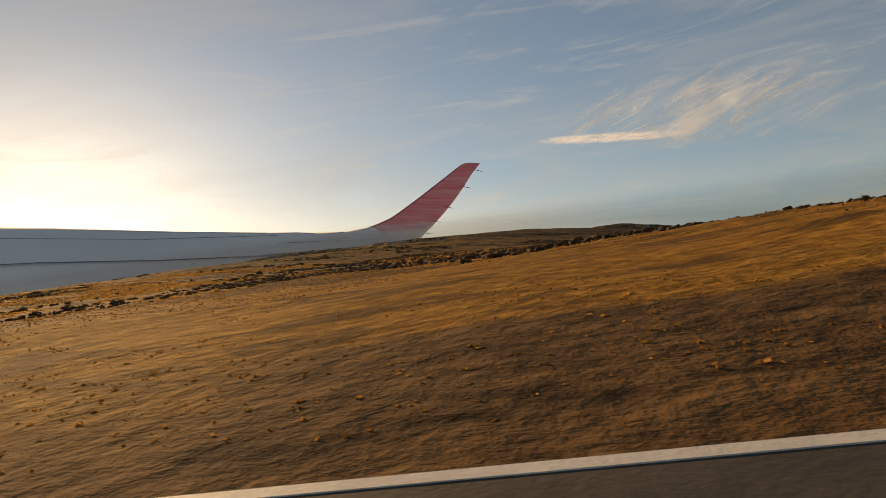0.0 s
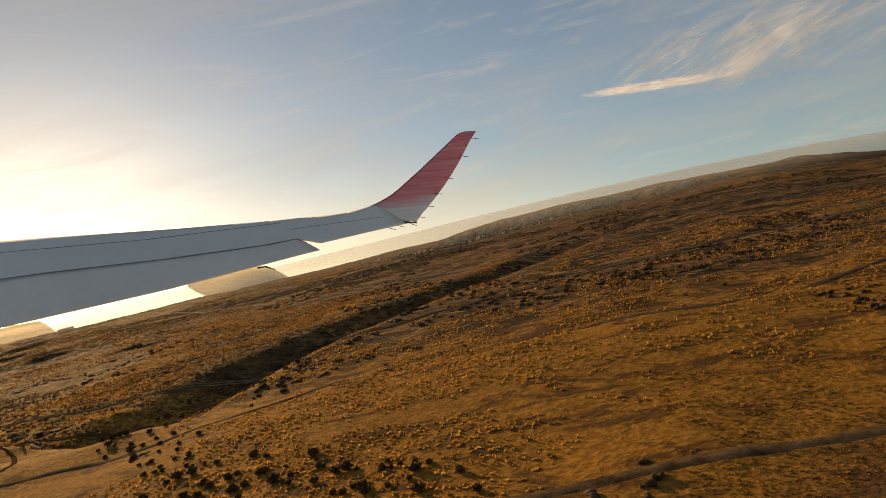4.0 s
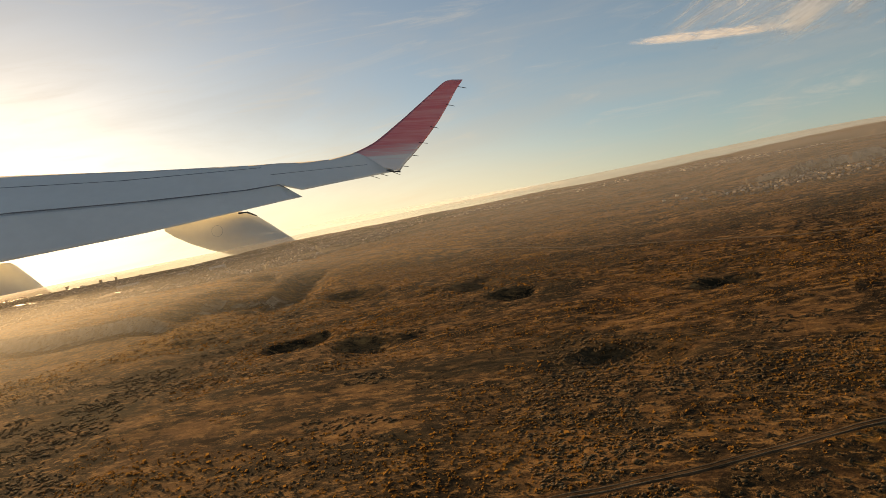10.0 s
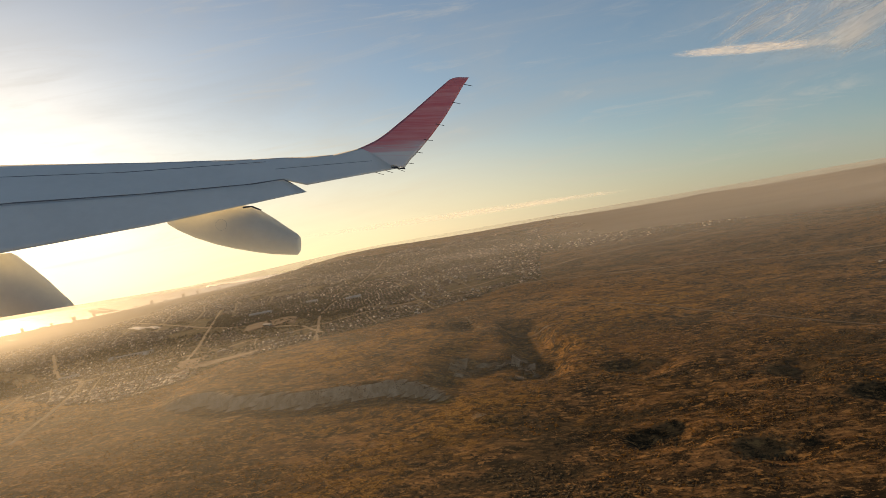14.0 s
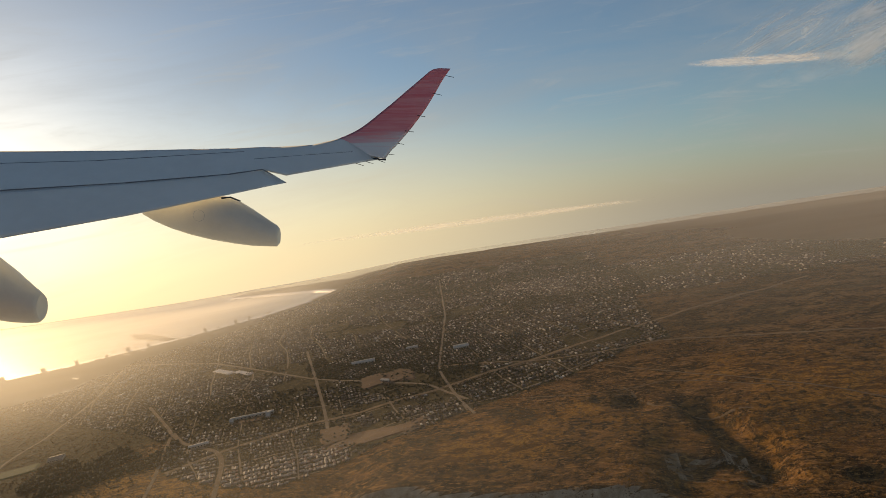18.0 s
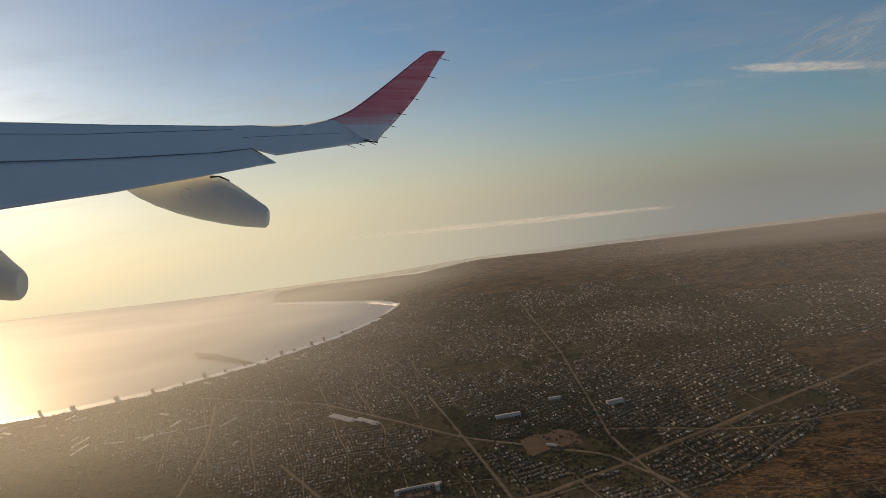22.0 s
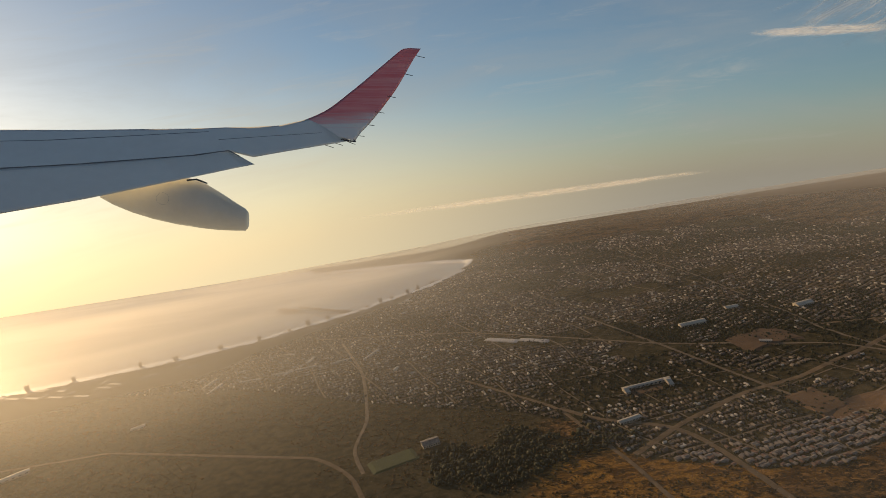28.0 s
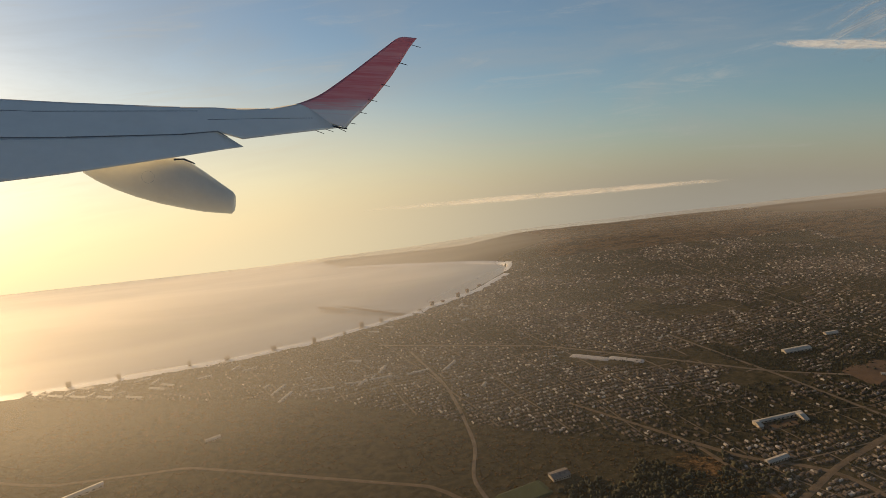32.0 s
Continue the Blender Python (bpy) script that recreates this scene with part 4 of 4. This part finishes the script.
def scatter(count, x0, x1, y0, y1, seed, keep, size, crowd=1.0):
    g = np.random.default_rng(seed)
    x, y = g.uniform(x0, x1, count), y0 + (y1 - y0) * g.uniform(0, 1, count) ** crowd
    k = keep(x, y) & clear_of_ways(x, y, 0.1) & ~((mesa(x, y) > 0.5) & (x + 30 * fbm(x, y, 14, 49) < -148))
    p = np.stack([x[k], y[k]], 1)
    return p, g.uniform(*size, len(p)) * g.uniform(0.7, 1.2, len(p))


def off_road(x, y):
    return (y - (3.2 + 0.1 * x) > 0) | (x < -12)


def in_dirt(x, y):
    return (np.abs(y - 15 + 8 * fbm(x, y, 25, 77)) < 12 + 5 * ease(x, -88, -60)) & (x < -6) & (x > -106)


p, s = scatter(150000, -185, 18, 2.5, 105, 1, lambda x, y: off_road(x, y) & ~in_dirt(x, y) & ((y > 15) | (x < -26)) & ((y - 0.1 * x < 23) | (x < -45) | (fbm(x * 0.5, y, 10, 35) > 0.06)) & (fbm(x * 0.6, y, 5, 34) + 0.5 * fbm(x * 0.6, y, 1.6, 36) > -0.04), (0.07, 0.19), 1.25)
s *= 0.25 + 0.75 * ease(np.hypot(p[:, 0], p[:, 1]), 12, 80)
blades("grass", p, s, tuft_mat, "gold dry grass tufts on the slope", "grass", 0.8)
p, s = scatter(30000, -300, -150, -6, 120, 2, lambda x, y: fbm(x * 0.6, y, 16, 7) > 0.02, (0.12, 0.28), 1.2)
blades("grass", p, s, straw_mat, "dry gold grass in tufts", "grass", 0.7)
p, s = scatter(20000, -190, 40, 13, 190, 3, lambda x, y: off_road(x, y) & ~in_dirt(x, y) & (fbm(x * 0.6, y, 13, 9) > 0.09), (0.2, 0.5), 1.2)
s *= 0.35 + 0.65 * ease(np.hypot(p[:, 0], p[:, 1]), 12, 70)
clumps("scrub", p, s, russet_mat, "low dark scrub bushes", "scrub", 6, 0.5, 3, full=True)
p, s = scatter(13000, -42, 130, 24, 125, 27, lambda x, y: (y - 0.1 * x > 22) & ~in_dirt(x, y) & (fbm(x * 0.5, y, 8, 37) > -0.06 - 0.3 * ease(y, 26, 60)), (0.16, 0.42), 1.2)
clumps("scrub", p, s, russet_mat, "belt of low dark scrub inland of the runway", "scrub", 6, 0.5, 2, full=True)
p, s = scatter(60000, -108, 22, 2.4, 30, 33, lambda x, y: off_road(x, y) & (in_dirt(x, y) | (y - 0.1 * x < 9)) & (fbm(x * 0.5, y, 2.2, 39) > -0.12), (0.05, 0.13))
s *= 0.3 + 0.7 * ease(np.hypot(p[:, 0], p[:, 1]), 8, 60)
blades("grass", p, s, straw_mat, "short pale stubble on brown soil", "grass", 0.5)
p, s = scatter(80000, -470, -150, 22, 300, 5, lambda x, y: (fbm(x * 0.5, y, 20, 13) > 0.0) & ~in_town(x, y), (0.2, 0.5), 1.2)
clumps("scrub", p, s, bush_mat, "dark brown scrub covering the plain", "scrub", 5, 0.4, 2)
p, s = scatter(60000, -480, -160, 30, 300, 6, lambda x, y: (fbm(x * 0.5, y, 26, 15) + 0.4 * fbm(x * 0.5, y, 7, 16) > 0.03) & ~in_town(x, y), (0.18, 0.42), 1.2)
blades("grass", p, s, straw_mat, "patches of gold grass between the scrub", "grass", 0.6)
p, s = scatter(44000, -330, -140, 24, 200, 25, lambda x, y: (fbm(x * 0.55, y, 9, 43) + 0.6 * fbm(x * 0.5, y, 34, 45) > 0.10) & ~in_town(x, y), (0.18, 0.46), 1.3)
clumps("scrub", p, s, bush_mat, "spreading low dark thorn scrub", "scrub", 6, 0.32, 3, full=True)
g = np.random.default_rng(3)
pits = np.array([(hx + 1.2 * r * math.cos(a) * q, hy + 0.75 * r * math.sin(a) * q) for hx, hy, r in HOLLOWS for a, q in g.uniform((0, 0), (6.28, 1), (50, 2))])
clumps("scrub", pits, g.uniform(0.3, 0.7, len(pits)), bush_mat, "dense dark scrub in the hollows", "scrub", 6, 0.5, 3)
p, s = scatter(90000, -830, -310, 165, 560, 7, lambda x, y: in_town(x, y) & (fbm(x, y, 48, 105) + 0.7 * fbm(x, y, 12, 17) < 0.06), (0.25, 0.75))
clumps("town_trees", p, s, tree_mat, "dark garden trees between the houses", "trees", 6, 1.0, 2, full=True)
p, s = scatter(3000, -600, -505, 172, 228, 8, lambda x, y: (np.hypot((x + 552) / 1.9, y - 201) + 26 * fbm(x, y, 12, 29) < 14) & (np.hypot(x + 590, y - 200) > 11), (0.4, 1.5))
clumps("grove", p, s, tree_mat, "dense dark grove of trees", "trees", 7, 1.0, 3, full=True)
p, s = scatter(9000, -500, -385, 262, 345, 23, lambda x, y: (np.hypot((x + 440) / 1.5, y - 303) + 40 * fbm(x, y, 22, 27) < 34) & (np.hypot(x + 448, y - 269) > 13), (0.3, 0.75))
clumps("grove", p, s, tree_mat, "dark green trees round the white warehouses", "trees", 6, 1.0, 2, full=True)
p, s = scatter(34000, -850, -480, 80, 330, 9, lambda x, y: ~in_town(x, y) & (fbm(x, y, 34, 19) > -0.04), (0.25, 0.65))
clumps("scrub", p, s, bush_mat, "dark scrub on the brown hills", "scrub", 5, 0.6, 2, full=True)


def shrub(seed, size):
    """A dark bush: short stems under a ragged crown of leaf clumps."""
    g = random.Random(seed)
    root = new("shrub")
    bm = bmesh.new()
    for k in range(5):
        a = g.uniform(0, 6.28)
        m = pose(0.1 * math.cos(a) * size, 0.1 * math.sin(a) * size, 0.2 * size, math.degrees(0.5 * math.sin(a)), math.degrees(0.5 * math.cos(a)), 0)
        bmesh.ops.create_cone(bm, segments=5, radius1=0.04 * size, radius2=0.015 * size, depth=0.5 * size, matrix=m)
    part("stem", bm, rust_mat, root, "thin brown stems")
    bm = bmesh.new()
    for k in range(150):
        v = Vector((g.gauss(0, 1), g.gauss(0, 1), g.gauss(0, 1))).normalized() * g.uniform(0.45, 1.0)
        c = Vector((v.x * 0.62, v.y * 0.55, 0.36 + v.z * 0.3)) * size
        pts = [c + Vector((g.uniform(-1, 1), g.uniform(-1, 1), g.uniform(-0.7, 0.9))) * 0.17 * size for _ in range(4)]
        q = [bm.verts.new(p_) for p_ in pts]
        for f in ((0, 1, 2), (0, 2, 3), (0, 3, 1), (1, 3, 2)):
            bm.faces.new([q[k2] for k2 in f])
    part("crown", bm, russet_mat, root, "ragged dark leaves")
    return tagged(root, "dark ragged bush standing in gold grass", "bush", "bushes on the slope")


kinds = [shrub(1, 0.9), shrub(2, 1.3), shrub(3, 0.7)]
g = random.Random(12)
spots = []
while len(spots) < 110:
    x, y = g.uniform(-170, -50), g.uniform(24, 84)
    if (y > 30 or x < -95) and float(mesa(x, y)) < 0:
        spots.append((x, y))
spots = [(x, y, g.uniform(0.3, 0.75)) for x, y in spots]
while len(spots) < 190:
    x, y = g.uniform(-75, 55), g.uniform(15, 60)
    if y - 0.1 * x > 15 and not in_dirt(x, y - 2) and float(fbm(x, y, 9, 33)) > -0.02:
        spots.append((x, y, g.uniform(0.3, 0.6)))
# bushes crowded in the gully below the gold rise
while len(spots) < 290:
    u = g.uniform(0, 1)
    x, y = -153 + 36 * u + g.gauss(0, 1.6), float(np.interp(u, (0, 0.3, 0.5, 0.75, 1), (40, 32, 25, 22.5, 20))) + g.gauss(0, 1.5)
    spots.append((x, y, g.uniform(0.5, 1.0)))
for k, (x, y, big) in enumerate(spots):
    m = pose(x, y, float(height(x, y)) - 0.04 * big, 0, 0, g.uniform(0, 360)) @ Matrix.Scale(big, 4)
    if k < 3:
        kinds[k].matrix_basis = m
    else:
        copy_thing(kinds[k % 3], m)


# ------------------------------------------------------------------ clouds
def cloud(name, centre, a, b, turn_deg, tilt, lean, label, seed, gain=1.0, mat=cloud_mat):
    """A thin rippled bank of vapour."""
    verts, faces, body = [], [], []
    m, q = 60, 24
    for j in range(q):
        for k in range(m):
            u, v = k / (m - 1) * 2 - 1, j / (q - 1) * 2 - 1
            rip = float(fbm(u * a, v * b, 0.6 * b + 10, seed)) * b * 0.12
            verts.append((u * a / 2, rip, v * b / 2))
            body.append(max(0.0, 1 - (abs(u) ** 2.2 + abs(v) ** 2.0)) ** 0.6 * gain)
    for j in range(q - 1):
        for k in range(m - 1):
            faces.append((j * m + k, j * m + k + 1, (j + 1) * m + k + 1, (j + 1) * m + k))
    me = raw(name, verts, faces, mat, True)
    me.attributes.new("body", "FLOAT", "POINT").data.foreach_set("value", np.array(body, np.float32))
    ob = new(name, me)
    ob.matrix_basis = Matrix.Translation(centre) @ pose(0, 0, 0, 0, 0, turn_deg) @ pose(0, 0, 0, tilt, 0, 0) @ pose(0, 0, 0, 0, lean, 0)
    return tagged(ob, label, "cloud")


cloud("cloud", (0, 1100, 80), 270, 20, 0, 0, 7, "bright thin streak at the foot of a wispy cloud", 15, 1.3, lit_cloud_mat)
cloud("cloud", (130, 1040, 98), 560, 175, -6, -20, 4, "thin wispy white cloud in the blue sky", 5, 0.92)
cloud("cloud", (-480, 1000, -80), 640, 11, 0, 0, 1.5, "long low streak of cloud above the coast", 8, 1.3, lit_cloud_mat)


# ------------------------------------------------------------------ the aircraft wing
def wing_point(a, b, d):
    """From sight-line slopes and metres of depth, seen from the camera's place at 16 s."""
    # depths squeezed along the sight lines, so the outline in view stays
    d = 10.4 + 0.78 * (d - 10.4)
    return Vector((a * d, b * d, -d))


def loft(stations, flat=False, chord=12):
    """A body through wing sections: leading edge, trailing edge, how far out each lies, thickness."""
    bm = bmesh.new()
    rings = []
    for la, lb, ta, tb, zl, zt, th in stations:
        le, te = wing_point(la, lb, zl), wing_point(ta, tb, zt)
        ring = []
        for k in range(2 * chord):
            u = k / chord if k <= chord else 2 - k / chord
            side = 0.05 if k <= chord else -0.7
            grow = th * math.sin(math.pi * min(1, max(0, u))) ** 0.7 * side
            p_ = te.lerp(le, u) + (Vector((0, 0, grow)) if flat else Vector((0, grow, 0)))
            ring.append(bm.verts.new(p_))
        rings.append(ring)
    for r0, r1 in zip(rings, rings[1:]):
        for k in range(2 * chord):
            f = bm.faces.new((r0[k], r0[(k + 1) % (2 * chord)], r1[(k + 1) % (2 * chord)], r1[k]))
            f.smooth = True
    bm.faces.new(rings[0])
    bm.faces.new(rings[-1][::-1])
    bmesh.ops.recalc_face_normals(bm, faces=bm.faces)
    return bm


def rounded(stations, steps=4):
    """More sections between those given, on a smooth curve."""
    p_ = np.array(stations)
    q = np.vstack([2 * p_[0] - p_[1], p_, 2 * p_[-1] - p_[-2]])
    out = []
    for k in range(1, len(q) - 2):
        for u in np.arange(steps) / steps:
            a, b, c, d = q[k - 1:k + 3]
            out.append(0.5 * (2 * b + (c - a) * u + (2 * a - 5 * b + 4 * c - d) * u * u + (3 * b - a - 3 * c + d) * u ** 3))
    return [tuple(v) for v in out] + [tuple(p_[-1])]


def pod(profile, d, width):
    """A canoe-shaped fairing: heights above and below along its length."""
    bm = bmesh.new()
    rings = []
    for a, t, b in profile:
        hi, lo = wing_point(a, t, d), wing_point(a, b, d)
        c, half = (hi + lo) / 2, (hi - lo).length / 2
        wd = min(width, half * 0.8)
        rings.append([bm.verts.new(c + Vector((0, half * math.sin(q) if abs(math.sin(q)) < 0.99 else half * math.sin(q), wd * math.cos(q)))) for q in np.arange(16) * math.pi / 8])
    for r0, r1 in zip(rings, rings[1:]):
        for k in range(16):
            f = bm.faces.new((r0[k], r0[(k + 1) % 16], r1[(k + 1) % 16], r1[k]))
            f.smooth = True
    bm.faces.new(rings[0])
    bm.faces.new(rings[-1][::-1])
    bmesh.ops.recalc_face_normals(bm, faces=bm.faces)
    return bm


def cord(pts, radius):
    """A thin rod or seal through points."""
    bm = bmesh.new()
    for a, b in zip(pts, pts[1:]):
        m = Matrix.Translation((a + b) / 2) @ (b - a).to_track_quat("Z", "Y").to_matrix().to_4x4()
        bmesh.ops.create_cone(bm, cap_ends=True, segments=6, radius1=radius, radius2=radius * 0.7, depth=(b - a).length, matrix=m)
    return bm


MAIN = [
    (-0.9441, 0.1415, -0.9441, 0.0653, 9.3, 7.6, 0.34),
    (-0.7915, 0.1483, -0.7915, 0.0788, 9.5, 8.0, 0.32),
    (-0.6644, 0.1525, -0.6644, 0.0915, 9.8, 8.4, 0.3),
    (-0.4525, 0.1559, -0.4525, 0.1068, 10.2, 9.2, 0.25),
    (-0.3, 0.161, -0.3, 0.1212, 10.6, 9.8, 0.2),
    (-0.2517, 0.1636, -0.2475, 0.1297, 10.7, 10.0, 0.17),
    (-0.2237, 0.1644, -0.2153, 0.122, 10.8, 10.05, 0.16),
    (-0.1771, 0.1678, -0.1644, 0.1314, 10.9, 10.3, 0.12),
    (-0.1347, 0.178, -0.1136, 0.1407, 11.0, 10.6, 0.08),
    (-0.1093, 0.1771, -0.0763, 0.1475, 11.0, 10.8, 0.05)]
FLAP = [
    (-0.9441, 0.0669, -0.9441, -0.0314, 7.7, 6.7, 0.14),
    (-0.7915, 0.0805, -0.7915, -0.0051, 8.0, 7.2, 0.14),
    (-0.6644, 0.0932, -0.6644, 0.0195, 8.4, 7.7, 0.13),
    (-0.4525, 0.1085, -0.4525, 0.0593, 9.2, 8.6, 0.11),
    (-0.3, 0.1229, -0.2898, 0.0949, 9.8, 9.4, 0.09),
    (-0.2576, 0.1305, -0.2407, 0.1059, 10.0, 9.75, 0.06),
    (-0.2475, 0.1297, -0.2153, 0.111, 10.05, 9.9, 0.02)]
WINGLET = [
    (-0.1644, 0.1695, -0.0686, 0.1475, 11.0, 10.75, 0.06),
    (-0.1373, 0.178, -0.0661, 0.1517, 11.0, 10.75, 0.06),
    (-0.1136, 0.189, -0.0593, 0.161, 11.0, 10.8, 0.06),
    (-0.0983, 0.1992, -0.0525, 0.1678, 11.0, 10.8, 0.06),
    (-0.0797, 0.2144, -0.0373, 0.1856, 11.0, 10.85, 0.055),
    (-0.0593, 0.2314, -0.0229, 0.2042, 11.0, 10.9, 0.05),
    (-0.0373, 0.2508, -0.0085, 0.2246, 11.0, 10.9, 0.045),
    (-0.0169, 0.2686, 0.0051, 0.2475, 11.0, 10.95, 0.04),
    (-0.0008, 0.2822, 0.0178, 0.2703, 11.0, 10.95, 0.035),
    (0.0102, 0.2856, 0.028, 0.2852, 11.0, 10.97, 0.02)]
POD_OUTER = [
    (-0.4263, 0.0680, 0.0619),
    (-0.4102, 0.0770, 0.0525),
    (-0.3847, 0.0840, 0.0415),
    (-0.3551, 0.0900, 0.0322),
    (-0.3254, 0.0940, 0.0254),
    (-0.2915, 0.0872, 0.0199),
    (-0.2661, 0.072, 0.0169),
    (-0.2407, 0.0551, 0.0161),
    (-0.2288, 0.0475, 0.0161),
    (-0.2254, 0.0432, 0.0203)]
POD_INNER = [
    (-0.7746, -0.0246, -0.028),
    (-0.7576, -0.0020, -0.0415),
    (-0.7322, 0.0080, -0.0568),
    (-0.7025, 0.0150, -0.0695),
    (-0.6644, 0.0175, -0.089),
    (-0.639, -0.0017, -0.0949),
    (-0.6136, -0.0212, -0.0983),
    (-0.5881, -0.0432, -0.0992),
    (-0.5763, -0.0525, -0.0983),
    (-0.572, -0.0568, -0.0941)]
WICKS = [
    (0.0203, 0.2746, 0.0331, 0.272),
    (0.0025, 0.2475, 0.0153, 0.2449),
    (-0.022, 0.2144, -0.0093, 0.2119),
    (-0.0398, 0.1907, -0.0263, 0.189),
    (-0.0542, 0.172, -0.0407, 0.1703),
    (-0.0686, 0.1559, -0.0551, 0.1542),
    (-0.0797, 0.1466, -0.0686, 0.1424),
    (-0.0983, 0.1441, -0.0864, 0.1407),
    (-0.1136, 0.1415, -0.1, 0.1373)]
SEAM_SPOILER = ([(-0.9441, 0.1229), (-0.6644, 0.1339), (-0.4949, 0.1407), (-0.2788, 0.1568)], (8.5, 9.1, 9.5, 10.0), 0.009)
SEAM_AILERON = ([(-0.2644, 0.1458), (-0.1898, 0.1525), (-0.1178, 0.1585)], (10.1, 10.3, 10.5), 0.007)
SEAM_FLAP = ([(-0.9441, 0.0669), (-0.6644, 0.0932), (-0.4525, 0.1085), (-0.3, 0.1229), (-0.2517, 0.1305), (-0.2364, 0.1229)], (7.5, 8.3, 9.1, 9.7, 9.9, 9.95), 0.016)


wing = new("aircraft_wing")
skin = part("wing_skin", loft(MAIN), white_mat, wing, "smooth pale grey-white upper skin")
part("flap", loft(FLAP), white_mat, wing, "lowered white flap")
winglet = part("winglet", loft(rounded(WINGLET), True), tip_mat, wing, "red upswept winglet fading to white at its root")
for prof, d in ((POD_INNER, 8.35), (POD_OUTER, 9.7)):
    canoe = part("flap_fairing", pod(prof, d, 0.34), pod_mat, wing, "beige canoe-shaped flap fairing")
for a, b, c, d in WICKS:
    part("static_wick", cord([wing_point(a, b, 10.85), wing_point(c, d, 10.8)], 0.006), seal_mat, winglet if b > 0.15 else skin, "thin black rod")
for run_, zs, rad in (SEAM_SPOILER, SEAM_AILERON, SEAM_FLAP):
    part("seam", cord([wing_point(a, b, z) for (a, b), z in zip(run_, zs)], rad * 0.6), seam_mat, skin, "dark panel gap")
part("nav_light", cord([wing_point(-0.095, 0.1492, 10.8), wing_point(-0.0678, 0.1466, 10.75)], 0.016), seal_mat, wing, "small dark tip fairing")
ring = [wing_point(-0.3449 + 0.0085 * math.cos(q), 0.061 + 0.0085 * math.sin(q), 9.25) for q in np.arange(17) * math.pi / 8]
part("hatch_ring", cord(ring, 0.0014), seam_mat, canoe, "thin grey ring of an access hatch")
part("hinge_gap", cord([wing_point(-0.312, 0.0872, 9.2), wing_point(-0.299, 0.0888, 9.2), wing_point(-0.284, 0.0832, 9.2)], 0.014), seal_mat, canoe, "dark gap above the fairing")
# camera pose at 16 s; 377 times life size to keep still in view
WING_TURN = Matrix(((0.96926, 0.15512, 0.19095), (0.14855, 0.24969, -0.95686), (-0.19611, 0.95582, 0.21897)))
wing.matrix_basis = Matrix.LocRotScale((-325.76, -22.80, 88.88), WING_TURN.to_quaternion(), (377, 377, 377))
tagged(wing, "white airliner wing with a red winglet and lowered flaps", "wing")
